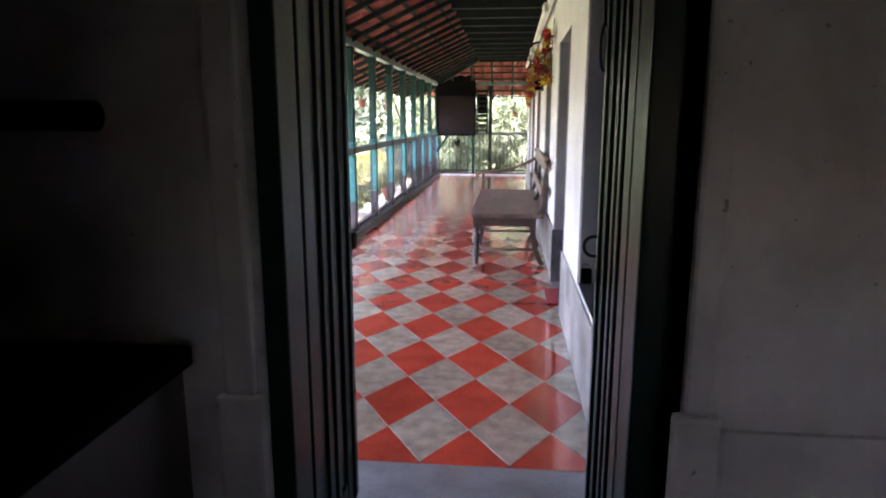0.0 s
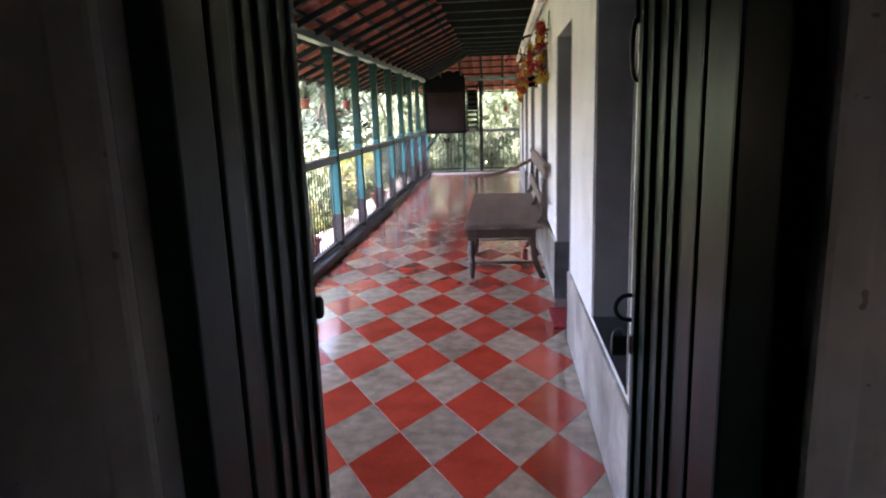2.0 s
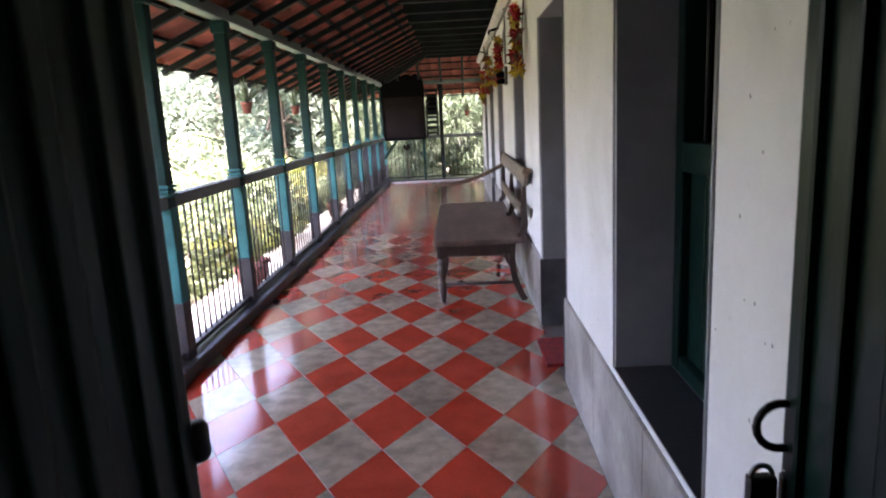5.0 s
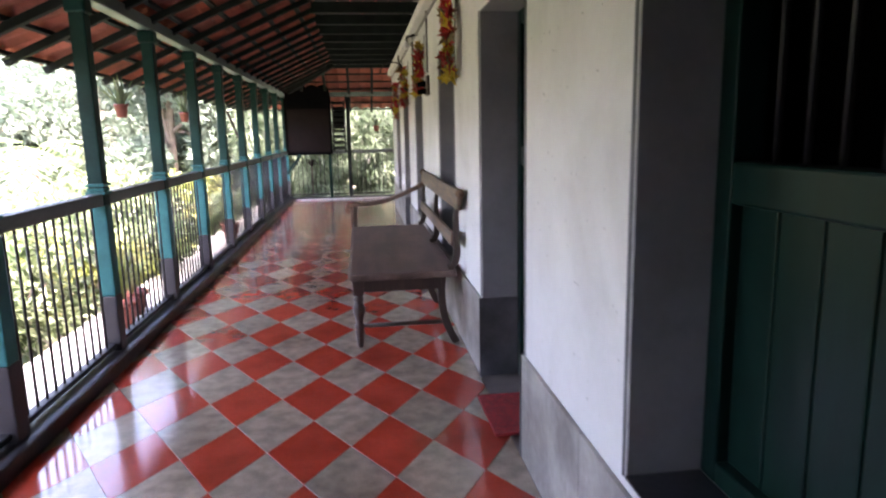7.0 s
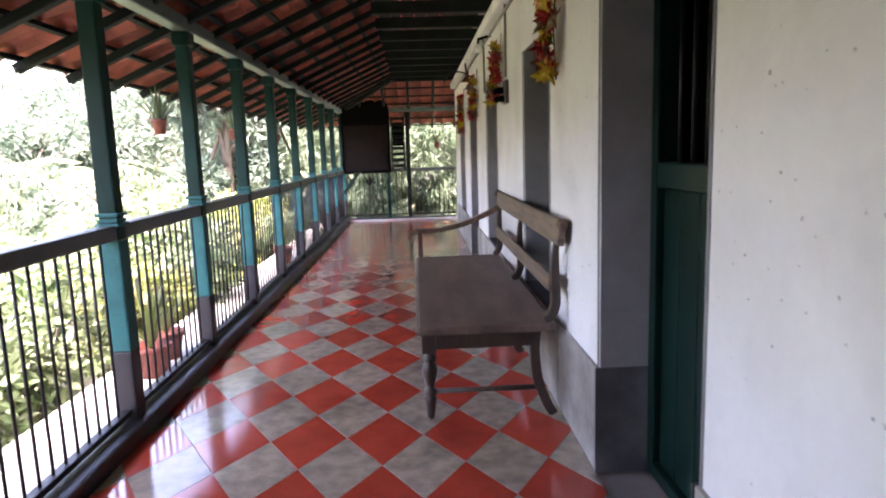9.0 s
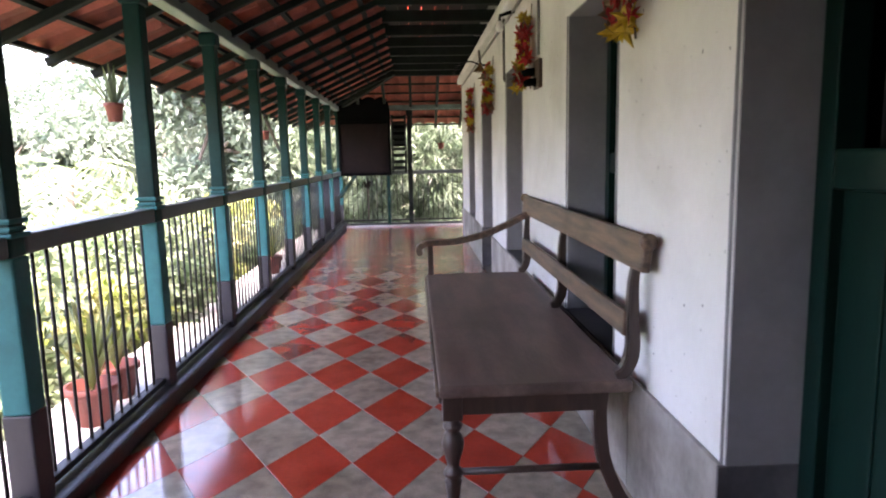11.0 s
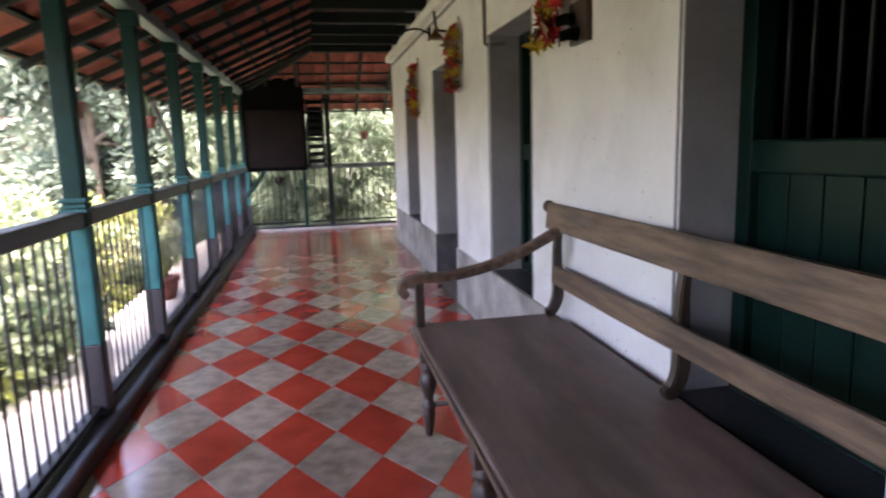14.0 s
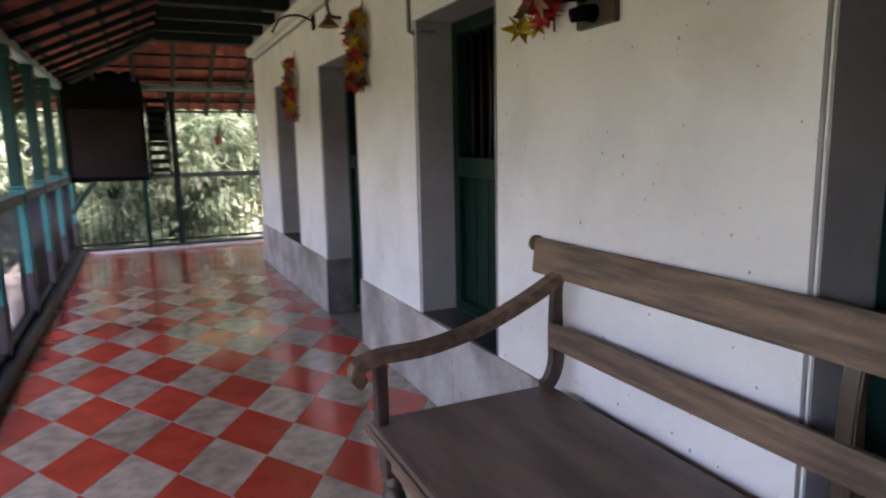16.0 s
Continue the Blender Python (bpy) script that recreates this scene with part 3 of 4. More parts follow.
def tile_rows(name, frame_of, rows, u0, u1, limit):
    """Overlapping arched roof tiles as one mesh: frame_of(u, s) gives a place and the up-slope and sideways ways."""
    verts, faces = [], []
    rng = random.Random(5)
    for r in range(rows):
        u = u0
        while u < u1:
            w, h = 0.235, 0.36
            s = r * 0.29 - 0.06
            if limit(u, s):
                p, up, side, nrm = frame_of(u, s)
                p = p + nrm * rng.uniform(-0.004, 0.006) + up * rng.uniform(-0.012, 0.012)
                b = len(verts)
                for top in (0, 1):
                    for e in (0, 1):
                        for q in range(5):
                            f = q / 4
                            arch = 0.035 * math.sin(math.pi * f) - 0.012 * (f > 0.99)
                            verts.append(p + side * (f - 0.5) * w * 1.04 + up * (e * h) + nrm * (arch + 0.014 * top + 0.03 * (1 - e)))
                for top in (0, 1):
                    o = b + top * 10
                    for q in range(4):
                        faces.append((o + q, o + q + 1, o + q + 6, o + q + 5))
                for q in range(4):
                    faces.append((b + q, b + q + 1, b + 10 + q + 1, b + 10 + q))
            u += 0.235
    me = bpy.data.meshes.new(name)
    me.from_pydata([tuple(v) for v in verts], [], faces)
    me.materials.append(M_TILE)
    ob = new(name, me)
    ob.parent = roof
    return tagged(ob, "weathered red clay roof tiles", kind="stuff")


up1 = Vector((1, 0, SL)).normalized()
n1 = Vector((-SL, 0, 1)).normalized()
tile_rows("roof_tiles", lambda u, s: (Vector((EX, u, EZ + 0.08)) + up1 * s, up1, Vector((0, 1, 0)), n1), 8, -4.7, EY,
          lambda u, s: u < EY - max(0, s) * up1.x * 0.98)
SE = (UZ - EZ) / (EY - HIP)
up2 = Vector((0, -1, SE)).normalized()
n2 = Vector((0, SE, 1)).normalized()
tile_rows("roof_tiles", lambda u, s: (Vector((u, EY, EZ + 0.08)) + up2 * s, up2, Vector((1, 0, 0)), n2), 8, EX, 3.4,
          lambda u, s: u > EX + max(0, s) * -up2.y * 0.98)
bm = bmesh.new()
for pts in (((EX, -4.72, EZ + 0.19), (UX, -4.72, UZ + 0.19), (UX, HIP, UZ + 0.19), (EX, EY, EZ + 0.19)),
            ((EX, EY, EZ + 0.19), (UX, HIP, UZ + 0.19), (3.4, HIP, UZ + 0.19), (3.4, EY, EZ + 0.19)),
            ((UX, -4.72, UZ + 0.19), (1.2, -4.72, UZ + 0.5), (1.2, HIP, UZ + 0.5), (UX, HIP, UZ + 0.19)),
            ((1.2, HIP, UZ + 0.5), (3.4, HIP, UZ + 0.5), (3.4, HIP, UZ + 0.19), (UX, HIP, UZ + 0.19))):
    f = bm.faces.new([bm.verts.new(p) for p in pts])
ext = bmesh.ops.solidify(bm, geom=bm.faces[:], thickness=0.02)
part("roof_deck", bm, M_TILE, roof, "outer layer of red clay roof tiles")


# ---- bench ----
bench = group_at("bench", (0, 0, 0), "long weathered wooden bench with slatted back and one arm", "bench")
part("seat", B(-0.005, 0.695, -0.21, 2.06, 0.475, 0.52, bev=0.012), M_SEAT, bench, "dusty worn plank seat")
part("seat_moulding", B(-0.018, -0.004, -0.215, 2.065, 0.482, 0.505, bev=0.006), M_BENCH, bench)
part("front_apron", B(0.025, 0.05, -0.1, 1.97, 0.39, 0.475, bev=0.005), M_BENCH, bench)
part("back_apron", B(0.6, 0.625, -0.1, 1.97, 0.39, 0.475, bev=0.005), M_BENCHDK, bench)
for y in (-0.14, 1.98):
    part("end_apron", B(0.05, 0.6, y, y + 0.03, 0.385, 0.475, bev=0.005), M_BENCHDK, bench)
LEG = [(0.014, 0), (0.02, 0.012), (0.024, 0.05), (0.03, 0.1), (0.033, 0.118), (0.024, 0.128), (0.036, 0.142), (0.036, 0.158), (0.022, 0.172), (0.026, 0.2),
       (0.04, 0.245), (0.042, 0.27), (0.034, 0.3), (0.024, 0.315), (0.036, 0.328), (0.036, 0.342), (0.026, 0.352), (0.03, 0.365)]
for y in (-0.11, 0.96, 1.97):
    leg = part("front_leg", lathe(bmesh.new(), LEG, 18, (0.045, y, 0)), M_BENCHDK, bench, "turned dark front leg", True)
    part("leg_block", B(0.008, 0.082, y - 0.037, y + 0.037, 0.365, 0.475, bev=0.006), M_BENCHDK, leg)
    bm = strip(bmesh.new(), curve([(0.61, 0.47), (0.6, 0.36), (0.615, 0.2), (0.66, 0.07), (0.7, 0.0)]), 0.05, y - 0.022, y + 0.022)
    part("rear_leg", bm, M_BENCHDK, bench, "curved sabre rear leg")
    part("stretcher", tube(bmesh.new(), [(0.06, y, 0.15), (0.62, y, 0.15)], 0.014, 10), M_BENCHDK, bench, "", True)
for y in (-0.17, 0.95, 2.02):
    path = curve([(0.64, 0.53), (0.675, 0.55), (0.7, 0.62), (0.698, 0.74), (0.7, 0.88), (0.722, 1.0)])
    n = len(path)
    bm = strip(bmesh.new(), path, 0.05, y - 0.022, y + 0.022, [0.026 + 0.022 * math.sin(math.pi * min(1, 0.15 + k / n)) for k in range(n)])
    part("back_stile", bm, M_BENCHDK, bench, "curved back upright")
tilt = pose(0.714, 0, 0.985, 0, 6, 0)
bm = box(bmesh.new(), -0.018, 0.018, -0.27, 2.17, -0.065, 0.065, 0.012, tilt)
part("top_rail", bm, M_BENCH, bench, "pale worn top rail")
for y in (-0.285, 2.162):
    bm = tube(bmesh.new(), [(0.712, y, 1.03), (0.712, y + 0.014, 1.03)], 0.03, 16)
    part("scroll", bm, M_BENCH, bench, "", True)
bm = box(bmesh.new(), -0.012, 0.012, -0.17, 2.02, -0.045, 0.045, 0.008, pose(0.678, 0, 0.72, 0, 3, 0))
part("middle_slat", bm, M_BENCH, bench)
arm = strip(bmesh.new(), curve([(0.7, 0.93), (0.56, 0.86), (0.38, 0.79), (0.19, 0.75), (0.03, 0.745), (-0.04, 0.725), (-0.055, 0.69), (-0.03, 0.67)]), 0.04,
            1.975, 2.04, None)
part("arm", arm, M_BENCH, bench, "curved arm with a scrolled end")
part("arm_post", B(0.005, 0.045, 1.985, 2.03, 0.52, 0.735, bev=0.008), M_BENCHDK, bench)

# ---- board at the far corner ----
hb = group_at("hanging_board", (-1.0, END - 0.17, 1.0), "large dark brown wooden panel hung under the roof at the corner", "board")
part("panel", B(-0.45, 0.45, 0.0, 0.04, 0.06, 0.98, bev=0.008), M_BOARD, hb)
for a, b in ((-0.5, -0.45), (0.45, 0.5)):
    part("frame_side", B(a, b, -0.02, 0.05, 0.0, 1.04, bev=0.008), M_BLACKWOOD_SHADE, hb)
for a, b in ((0.0, 0.06), (0.98, 1.04)):
    part("frame_rail", B(-0.45, 0.45, -0.02, 0.05, a, b, bev=0.008), M_BLACKWOOD_SHADE, hb)
bm = bmesh.new()
pts = [(-0.5, 1.04)] + [(0.5 * math.cos(a), 1.2 + 0.5 * math.sin(a)) for a in np.linspace(math.pi, 0, 16)] + [(0.5, 1.04)]
f = bm.faces.new([bm.verts.new((p[0], 0.0, p[1])) for p in pts])
g = bmesh.ops.extrude_face_region(bm, geom=[f])
bmesh.ops.translate(bm, vec=(0, 0.05, 0), verts=[v for v in g["geom"] if isinstance(v, bmesh.types.BMVert)])
bmesh.ops.recalc_face_normals(bm, faces=bm.faces[:])
part("arched_top", bm, M_BLACKWOOD_SHADE, hb, "black arched top")
lv = group_at("louvre", (-0.34, END - 0.14, 1.05), "dark green slatted louvre beside the hanging board", "louvre")
for a, b in ((-0.15, -0.11), (0.1, 0.14)):
    part("stile", B(a, b, 0, 0.04, 0, 1.1, bev=0.005), M_RAFTER, lv)
part("backing", B(-0.11, 0.1, 0.06, 0.08, 0.5, 0.98, bev=0.004), M_BLACKWOOD_SHADE, lv)
for k in range(9):
    part("slat", box(bmesh.new(), -0.11, 0.1, -0.045, 0.045, -0.006, 0.006, 0, pose(0, 0.02, 0.09 + k * 0.12, 38, 0, 0)), M_RAFTER, lv)
tagged(part("brace", beam(bmesh.new(), (-1.47, END - 0.5, 0.62), (-1.2, END - 0.2, 1.0), 0.05, 0.05, 0.006), M_POST), "diagonal green timber brace under the board", "brace")


# ---- wreaths ----
def maple(s):
    bm = bmesh.new()
    out = []
    for k in range(14):
        a = math.pi * 2 * k / 14
        r = s * ((1.0 if k % 4 == 0 else 0.8) if k % 2 == 0 else 0.42)
        out.append(bm.verts.new((r * math.cos(a), r * math.sin(a), 0.012 * math.sin(3 * a))))
    c = bm.verts.new((0, 0, 0.02))
    for k in range(14):
        bm.faces.new((c, out[k], out[(k + 1) % 14]))
    return bm


MAPLE = {m.name: raw("leaf", maple(0.075), m) for m in (M_LEAFRED, M_LEAFYEL, M_LEAFDRY)}


def wreath(y, z0, z1, seed, label):
    rng = random.Random(seed)
    w = group_at("leaf_garland", (WX, y, z0), label, "garland", "leaf garlands on the wall")
    part("cord", tube(bmesh.new(), [(-0.02, 0, -0.02), (-0.03, 0.01, (z1 - z0) * 0.5), (-0.01, 0, z1 - z0 + 0.1)], 0.004, 6), M_BENCHDK, w)
    for k in range(48):
        h = (z1 - z0) * k / 47
        band = math.sin(k * 0.4 + seed)
        m = M_LEAFYEL if band > 0.35 else (M_LEAFDRY if band < -0.85 else M_LEAFRED)
        o = new("leaf", MAPLE[m.name])
        o.parent = w
        a = rng.uniform(-1, 1)
        o.matrix_basis = pose(-0.05 - 0.05 * rng.random(), 0.1 * a, h, rng.uniform(-60, 60), -90 + rng.uniform(-55, 55), rng.uniform(0, 360)) @ Matrix.Scale(rng.uniform(0.65, 1.15), 4)
    return w


for y, z0, z1, sd in ((-0.02, 1.76, 2.24, 1), (2.1, 1.8, 2.24, 2), (4.23, 1.77, 2.22, 3), (6.25, 1.67, 2.18, 4)):
    wreath(y, z0, z1, sd, "garland of red and yellow artificial maple leaves on the white wall")

# ---- electrical fittings ----
sw = group_at("lamp_holder_board", (WX, 1.88, 1.85), "brown wooden board with two black lamp holders", "fitting")
part("back_board", B(-0.025, 0.0, -0.1, 0.09, -0.09, 0.09, bev=0.005), M_BENCHDK, sw)
for dy, dz in ((0.05, 0.02), (0.0, -0.05)):
    part("holder", tube(bmesh.new(), [(-0.02, dy, dz), (-0.06, dy, dz), (-0.1, dy + 0.015, dz - 0.01)], 0.03, 12, 0.022), M_BLACKWOOD_SHADE, sw, "", True)
part("conduit", tube(bmesh.new(), [(-0.012, -0.02, 0.12), (-0.012, -0.02, 0.68)], 0.009, 8), M_PVC, sw, "", True)
cd = tagged(part("conduit_pipe", tube(bmesh.new(), [(WX - 0.012, 3.46, 2.52), (WX - 0.012, 3.46, 2.0), (WX - 0.012, 3.42, 1.985), (WX + 0.1, 3.36, 1.985)], 0.011, 8), M_PVC, None, "", True),
            "thin grey conduit pipe running down the wall", "pipe")
cd2 = tagged(part("conduit_pipe", tube(bmesh.new(), [(WX - 0.02, -4.6, 2.46), (WX - 0.02, 2, 2.46), (WX - 0.02, 8.4, 2.46)], 0.012, 8), M_PVC, None, "", True),
             "long grey conduit pipe under the cornice", "pipe")
br = group_at("wall_lamp_bracket", (WX, 5.5, 2.4), "curved black iron lamp bracket on the wall", "lamp")
part("plate", B(-0.015, 0, -0.04, 0.04, -0.06, 0.06, bev=0.005), M_BLACKWOOD_SHADE, br)
part("arm", tube(bmesh.new(), curve([(0, 0, 0), (-0.12, 0.02, 0.05), (-0.26, 0.04, 0.02), (-0.33, 0.05, -0.09)]), 0.01, 8), M_IRON, br, "", True)
br2 = group_at("wall_horn_lamp", (WX, 4.75, 2.3), "small brown horn-shaped fitting on the wall", "fitting")
part("stem", tube(bmesh.new(), curve([(0, 0, 0), (-0.08, 0, 0.02), (-0.1, 0, 0.16)]), 0.012, 8), M_BENCHDK, br2, "", True)
part("cup", lathe(bmesh.new(), [(0.015, 0), (0.025, -0.03), (0.07, -0.08), (0.075, -0.085), (0.05, -0.08)], 14, (-0.09, 0, 0.02)), M_BRASS, br2, "", True)
for y in (2.9, -0.6):
    bl = group_at("bulb", (WX - 0.12, y, 2.36), "white lamp bulb in a holder below the cornice", "lamp", "bulbs")
    part("globe", lathe(bmesh.new(), [(0.012, -0.055), (0.03, -0.045), (0.034, -0.02), (0.026, 0.012), (0.016, 0.03)], 14), M_BULB, bl, "", True)
    part("holder", tube(bmesh.new(), [(0, 0, 0.028), (0, 0, 0.07), (0.1, 0, 0.1), (0.12, 0, 0.1)], 0.014, 8), M_BLACKWOOD_SHADE, bl, "", True)


# ---- plants in pots ----
def blade_plant(bm, rng, n, length, spread, width=0.03):
    for k in range(n):
        a = rng.uniform(0, 2 * math.pi)
        s = spread * rng.uniform(0.3, 1)
        L = length * rng.uniform(0.6, 1.1)
        side = Vector((-math.sin(a), math.cos(a), 0))
        rows = []
        for q in range(5):
            f = q / 4
            p = Vector((math.cos(a) * s * f, math.sin(a) * s * f, L * (f - 0.35 * s / spread * f * f)))
            w = width * (1 - f * f) * (0.6 + f)
            rows.append((bm.verts.new(p - side * w / 2), bm.verts.new(p + side * w / 2 + Vector((0, 0, 0.004)))))
        for r0, r1 in zip(rows, rows[1:]):
            bm.faces.new((r0[0], r0[1], r1[1], r1[0]))
    return bm


def hanging_pot(x, y, z, seed):
    h = group_at("hanging_pot", (x, y, z), "small terracotta pot with a spiky plant hanging under the eave", "plant pot", "hanging pots")
    part("pot", lathe(bmesh.new(), [(0.036, -0.075), (0.042, -0.075), (0.058, 0.025), (0.066, 0.027), (0.066, 0.048), (0.058, 0.048), (0.052, 0.025)], 18), M_TERRA, h, "", True)
    part("leaf_tuft", blade_plant(bmesh.new(), random.Random(seed), 16, 0.36, 0.26, 0.026), M_FOL, h)
    top = (roof_z(x) if y < END else EZ + 0.25) - z
    for k in range(3):
        a = k * 2.1
        part("wire", tube(bmesh.new(), [(0.062 * math.cos(a), 0.062 * math.sin(a), 0.045), (0, 0, top)], 0.0025, 5), M_IRON, h)


for y in (-0.3, 2.18, 4.4, 6.7):
    hanging_pot(-2.1, y, 1.69, int(y * 10) + 20)
hanging_pot(0.47, END + 0.02, 1.56, 77)


def floor_pot(x, y, z, s, mat, seed, label):
    p = group_at("potted_plant", (x, y, z), label, "potted plant", "potted plants on the apron")
    part("pot", lathe(bmesh.new(), [(0.11 * s, 0), (0.12 * s, 0), (0.17 * s, 0.24 * s), (0.19 * s, 0.24 * s), (0.19 * s, 0.29 * s), (0.165 * s, 0.29 * s), (0.15 * s, 0.22 * s)], 20), M_TERRA, p, "", True)
    bm = blade_plant(bmesh.new(), random.Random(seed), 26, 0.75 * s, 0.3 * s, 0.05 * s)
    bmesh.ops.translate(bm, vec=(0, 0, 0.24 * s), verts=bm.verts[:])
    part("leaves", bm, mat, p)


for k, (x, y, s) in enumerate(((-1.97, 1.28, 0.8), (-2.02, 1.7, 0.75), (-2.05, -1.9, 0.7), (-2.0, 6.2, 0.8))):
    floor_pot(x, y, -0.16, s, M_FOLYEL, 40 + k, "terracotta pot with yellow-green croton beside the railing")


# ---- garden ----
def shrub(x, y, r, h, mat, seed, label, count=2600, ln=0.12):
    rng = random.Random(seed)
    s = group_at("shrub", (x, y, -0.75), label, "shrub", "garden shrubs")
    for k in range(6):
        a = rng.uniform(0, 6.28)
        part("stem", tube(bmesh.new(), [(0.05 * math.cos(a), 0.05 * math.sin(a), 0), (r * 0.5 * math.cos(a), r * 0.5 * math.sin(a), h * 0.6)], 0.015, 5, 0.006), M_BARK, s)
    cl = [(rng.uniform(-r, r) * 0.65, rng.uniform(-r, r) * 0.65, h * rng.uniform(0.3, 0.9), r * rng.uniform(0.3, 0.5), r * rng.uniform(0.3, 0.5), h * 0.2) for _ in range(10)]
    leaves("foliage", mat, cl, count, ln, ln * 0.5, 0.1, seed, s)


rg = random.Random(11)
yy = -5.0
k = 0
while yy < 11:
    shrub(-3.25 + rg.uniform(-0.25, 0.25), yy, rg.uniform(0.7, 0.95), rg.uniform(1.0, 1.5), M_FOLYEL if k % 3 == 1 else M_FOL, 100 + k,
          "yellow-leaved shrub growing in the garden" if k % 3 == 1 else "leafy green shrub growing in the garden")
    if k % 2 == 0:
        shrub(-5.6 + rg.uniform(-0.5, 0.5), yy + 0.4, rg.uniform(0.9, 1.3), rg.uniform(1.3, 1.9), M_FOL, 150 + k, "leafy green shrub growing in the garden", 2600, 0.15)
    yy += 1.15
    k += 1


def tree(x, y, h, r, seed, mat, label, count=14000, ln=0.2):
    rng = random.Random(seed)
    t = group_at("tree", (x, y, -0.75), label, "tree", "garden trees")
    top = h * 0.62
    bm = tube(bmesh.new(), curve([(0, 0, 0), (rng.uniform(-0.2, 0.2), rng.uniform(-0.2, 0.2), top * 0.5), (rng.uniform(-0.5, 0.5), rng.uniform(-0.5, 0.5), top)]), 0.035 * h, 10, 0.015 * h)
    cl = []
    for k in range(9):
        a = k * 2.4 + rng.uniform(-0.4, 0.4)
        e = Vector((math.cos(a) * r * rng.uniform(0.4, 0.9), math.sin(a) * r * rng.uniform(0.4, 0.9), h * rng.uniform(0.22, 0.95)))
        tube(bm, curve([(0, 0, top * rng.uniform(0.6, 0.95)), e * 0.55 + Vector((0, 0, top * 0.35)), e]), 0.012 * h, 6, 0.004 * h)
        for _ in range(3):
            cl.append((e.x + rng.uniform(-0.25, 0.25) * r, e.y + rng.uniform(-0.25, 0.25) * r, e.z + rng.uniform(-0.1, 0.1) * h, r * rng.uniform(0.25, 0.45), r * rng.uniform(0.25, 0.45), h * rng.uniform(0.08, 0.15)))
    part("trunk", bm, M_BARK, t, "", True)
    leaves("crown", mat, cl, count, ln, ln * 0.45, 0.3, seed, t)


for k, (x, y, h, r) in enumerate(((-14, 8.5, 3.4, 2.2), (-10, 13.5, 3.7, 2.4), (-18, 3, 3.4, 2.6), (-7.5, 16.5, 6.5, 3.0), (-19, 12, 8, 4.0), (-15, 20, 5, 3.8), (-9, 22, 8, 4),
                                  (-26, 6, 4.5, 4.0), (-22, 20, 9, 5), (-15, -5, 4.5, 3.0), (-20, -9, 6, 4.5), (-28, 14, 8, 5.5), (-4.7, 13.1, 5.2, 1.9))):
    tree(x, y, h, r, 200 + k, M_TREE, "leafy green garden tree beyond the veranda")


def palm(x, y, h, seed):
    rng = random.Random(seed)
    p = group_at("palm", (x, y, -0.75), "fan palm with arching fronds in the garden", "palm", "garden palms")
    part("trunk", tube(bmesh.new(), curve([(0, 0, 0), (0.05, 0.02, h * 0.5), (0.02, 0.1, h)]), 0.1, 9, 0.07), M_BARK, p, "", True)
    for k in range(14):
        a = k * 2.4
        L = rng.uniform(1.2, 1.8)
        rise = rng.uniform(0.0, 0.9)
        bm = bmesh.new()
        side = Vector((-math.sin(a), math.cos(a), 0))
        pts = [Vector((math.cos(a) * L * f, math.sin(a) * L * f, h + rise * f * L * 0.9 - 0.7 * L * f * f)) for f in np.linspace(0, 1, 12)]
        for i in range(2, 12):
            for s in (-1, 1):
                w = 0.5 * (1 - abs(i / 11 - 0.5))
                q = pts[i] + side * s * w + Vector((0, 0, -0.25 * w)) + (pts[i] - pts[i - 1]) * 1.4
                d = (pts[i] - pts[i - 1]) * 0.3
                bm.faces.new((bm.verts.new(pts[i] - d), bm.verts.new(q), bm.verts.new(pts[i] + d)))
        part("frond", bm, M_FOL, p)


for k, (x, y, h) in enumerate(((-8.0, 7.5, 2.2), (-9.5, 4.6, 2.6), (-7.0, 10.8, 2.0), (-11.5, 9.5, 3.0))):
    palm(x, y, h, 300 + k)


def bamboo(x, y, h, r, seed):
    rng = random.Random(seed)
    b = group_at("bamboo_clump", (x, y, -0.75), "dense pale green bamboo clump behind the far railing", "bamboo", "bamboo clumps")
    cl = []
    for k in range(12):
        a = rng.uniform(0, 6.28)
        e = Vector((math.cos(a) * r * rng.uniform(0.3, 1), math.sin(a) * r * rng.uniform(0.3, 1), h * rng.uniform(0.7, 1)))
        part("culm", tube(bmesh.new(), curve([(e.x * 0.2, e.y * 0.2, 0), (e.x * 0.35, e.y * 0.35, e.z * 0.6), e]), 0.03, 6, 0.012), M_BAMBOO, b)
        for f in (0.2, 0.4, 0.6, 0.8, 1.0):
            cl.append((e.x * f + rng.uniform(-0.3, 0.3), e.y * f + rng.uniform(-0.3, 0.3), e.z * f, r * 0.35, r * 0.35, h * 0.1))
    leaves("foliage", M_BAMBOO, cl, 12000, 0.26, 0.032, 0.5, seed, b)


for k, (x, y, h, r) in enumerate(((-0.9, 12.9, 3.4, 1.2), (-2.6, 13.2, 3.6, 1.2), (-1.8, 14.0, 4.2, 1.5), (0.4, 13.6, 4.0, 1.5), (2.4, 14.2, 4.5, 1.6), (-4.0, 14.6, 4.5, 1.6), (0.8, 16.8, 5.5, 2.0), (-2.2, 17.5, 5.5, 2.0), (4.6, 15.0, 5, 2))):
    bamboo(x, y, h, r, 400 + k)
rb = random.Random(21)
cl = []
for k in range(150):
    a = radians(rb.uniform(70, 235))
    d = rb.uniform(26, 46)
    cl.append((d * math.cos(a), 6 + d * math.sin(a), rb.uniform(-0.5, 1.6), rb.uniform(2, 3.5), rb.uniform(2, 3.5), rb.uniform(1.2, 2.2)))
tagged(leaves("far_woods", M_TREE, cl, 30000, 0.7, 0.4, 0.2, 77), "hazy green far woodland around the garden", "woodland", kind="stuff")
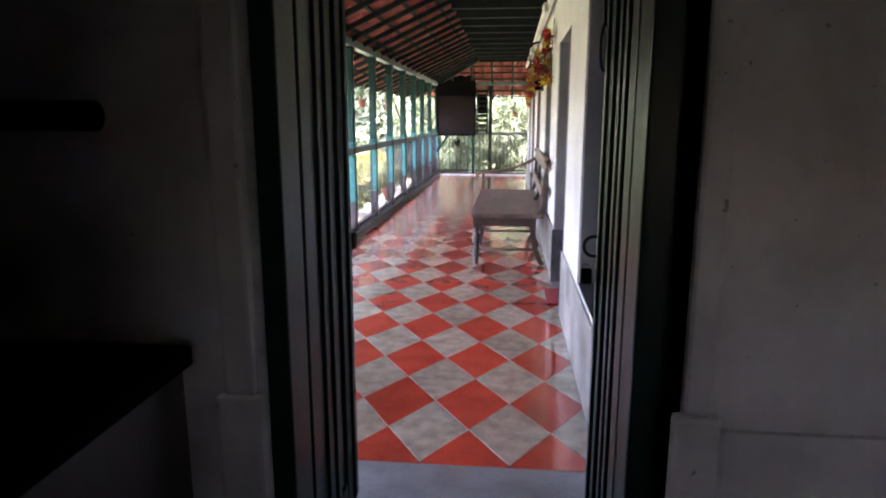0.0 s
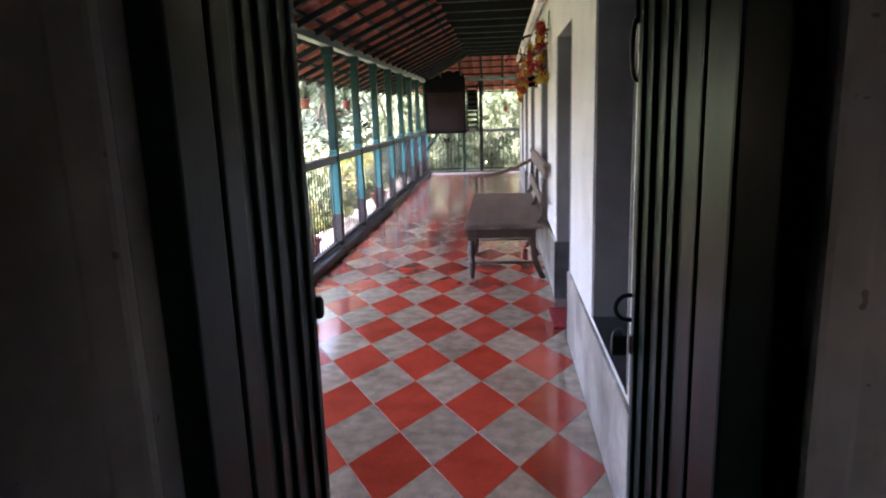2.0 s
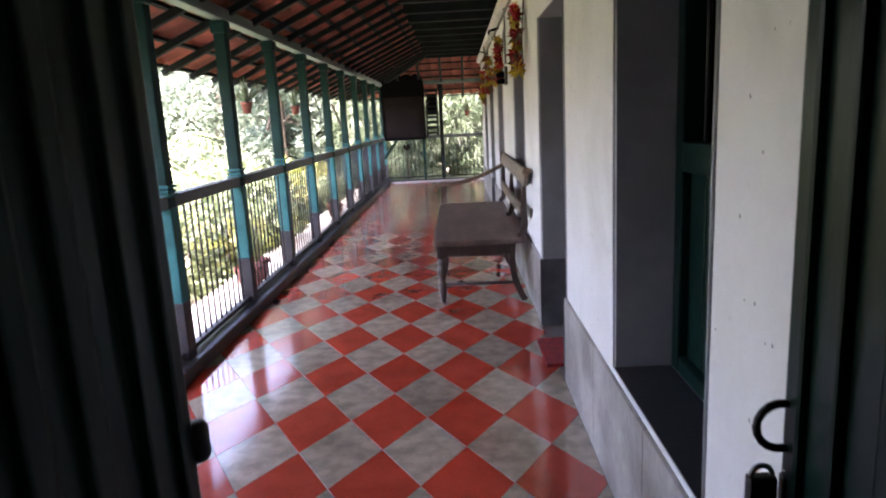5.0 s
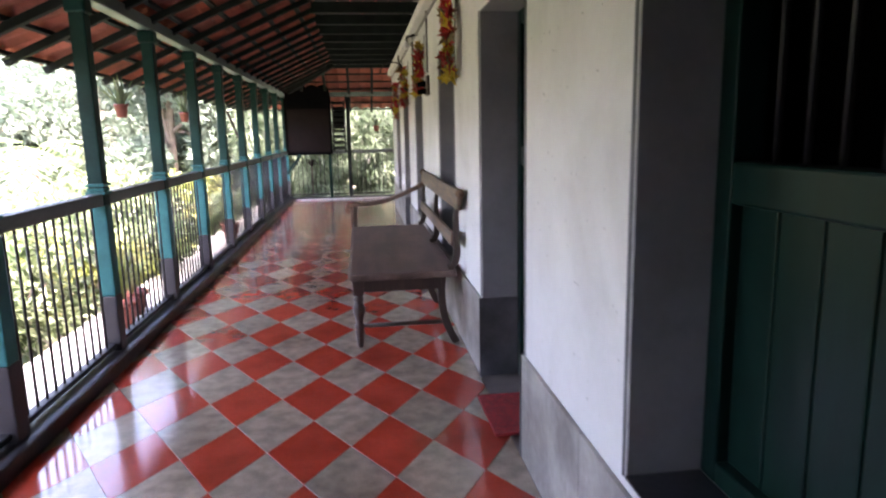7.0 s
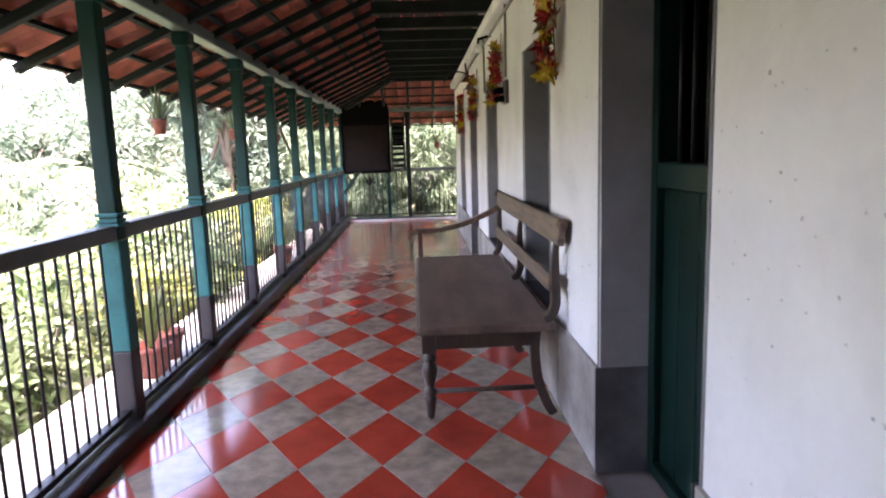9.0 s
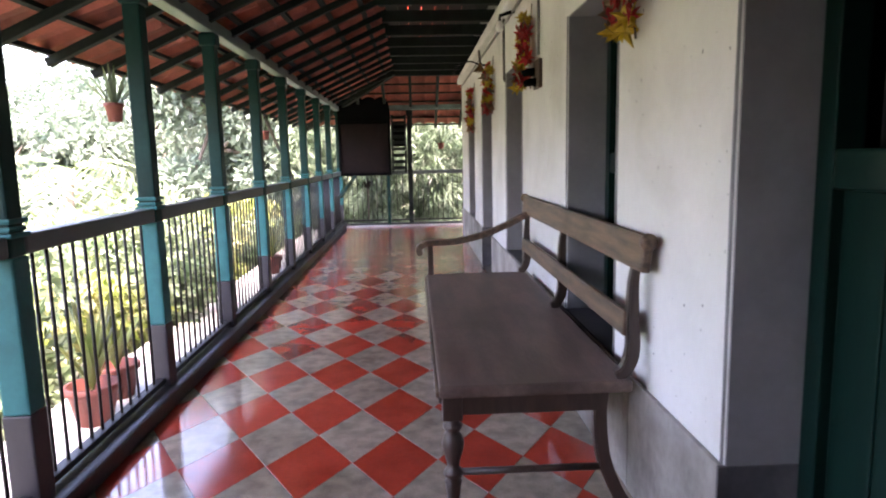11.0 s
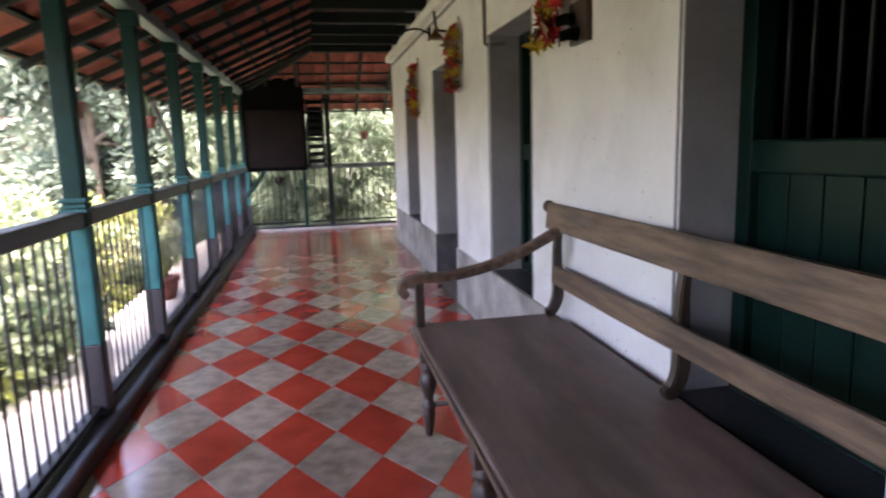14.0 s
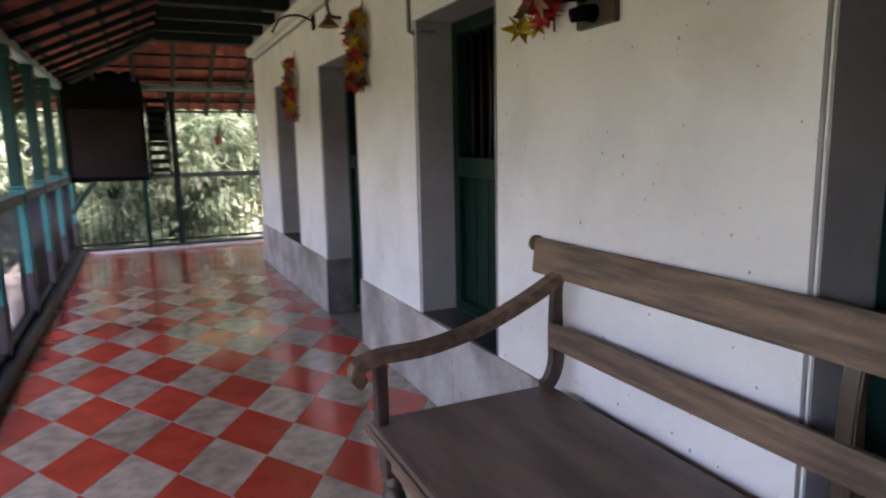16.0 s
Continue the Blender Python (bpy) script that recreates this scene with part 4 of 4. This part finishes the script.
# hanging dry roots under the board's rail
dr = group_at("dried_plant", (-1.0, END + 0.25, 0.72), "brown dried plant behind the far railing", "plant")
part("twigs", blade_plant(bmesh.new(), random.Random(9), 40, 0.25, 0.3, 0.02), M_BOARD, dr)
part("stalk", tube(bmesh.new(), [(0, 0, -1.47), (0, 0, 0.02)], 0.015, 6), M_BARK, dr)

# ---- painted floor, piece by piece ----
HX, HY = 0.19, 0.304
floor = tagged(new("floor"), "glossy floor of red and grey diamond tiles", "floor", kind="structure")


def clip(poly, axis, value, keep_less):
    out = []
    for a, b in zip(poly, poly[1:] + poly[:1]):
        ia, ib = (a[axis] <= value) == keep_less, (b[axis] <= value) == keep_less
        if ia:
            out.append(a)
        if ia != ib:
            t = (value - a[axis]) / (b[axis] - a[axis])
            out.append((a[0] + (b[0] - a[0]) * t, a[1] + (b[1] - a[1]) * t))
    return out


def slab(bm, poly, top=0.0, low=-0.011):
    cx, cy = sum(p[0] for p in poly) / len(poly), sum(p[1] for p in poly) / len(poly)
    g = 0.0009
    def pull(p, d):
        v = Vector((cx - p[0], cy - p[1]))
        return (p[0] + v.x / v.length * d, p[1] + v.y / v.length * d)
    rows = [[bm.verts.new((*pull(p, g), low)) for p in poly], [bm.verts.new((*pull(p, g), top - 0.0008)) for p in poly], [bm.verts.new((*pull(p, g + 0.0012), top)) for p in poly]]
    for a, b in zip(rows, rows[1:]):
        for k in range(len(poly)):
            bm.faces.new((a[k], a[(k + 1) % len(poly)], b[(k + 1) % len(poly)], b[k]))
    bm.faces.new(rows[-1])


FULL = [(-HX, 0), (0, -HY), (HX, 0), (0, HY)]
shared = []
for m in (M_RED, M_GREY):
    bm = bmesh.new()
    slab(bm, FULL)
    shared.append(raw("floor_tile", bm, m))
X0, X1, Y0, Y1 = -1.42, WX - 0.017, -3.97, END - 0.06
far = [bmesh.new(), bmesh.new()]
for i in range(-9, 20):
    for j in range(-15, 37):
        if (i + j) % 2 or i % 2 != j % 2:
            continue
        red = i % 2
        cx, cy = i * HX, j * HY
        x1 = 3.4 if cy > WEND + 0.2 else X1
        poly = [(cx + p[0], cy + p[1]) for p in FULL]
        for axis, v, less in ((0, X0, False), (0, x1, True), (1, Y0, False), (1, Y1, True)):
            poly = clip(poly, axis, v, less) if poly else poly
        if len(poly) < 3:
            continue
        area = abs(sum(a[0] * b[1] - b[0] * a[1] for a, b in zip(poly, poly[1:] + poly[:1]))) / 2
        if area < 0.0004:
            continue
        if cy > 7.6:
            slab(far[0 if red else 1], poly)
        elif area > 2 * HX * HY * 0.999:
            o = new("floor_tile", shared[0 if red else 1])
            o.parent = floor
            o.location = (cx, cy, 0)
        else:
            bm = bmesh.new()
            slab(bm, poly)
            part("floor_tile", bm, M_RED if red else M_GREY, floor)
for bm, m in zip(far, (M_RED, M_GREY)):
    tagged(part("floor_tiles", bm, m, floor), kind="stuff")
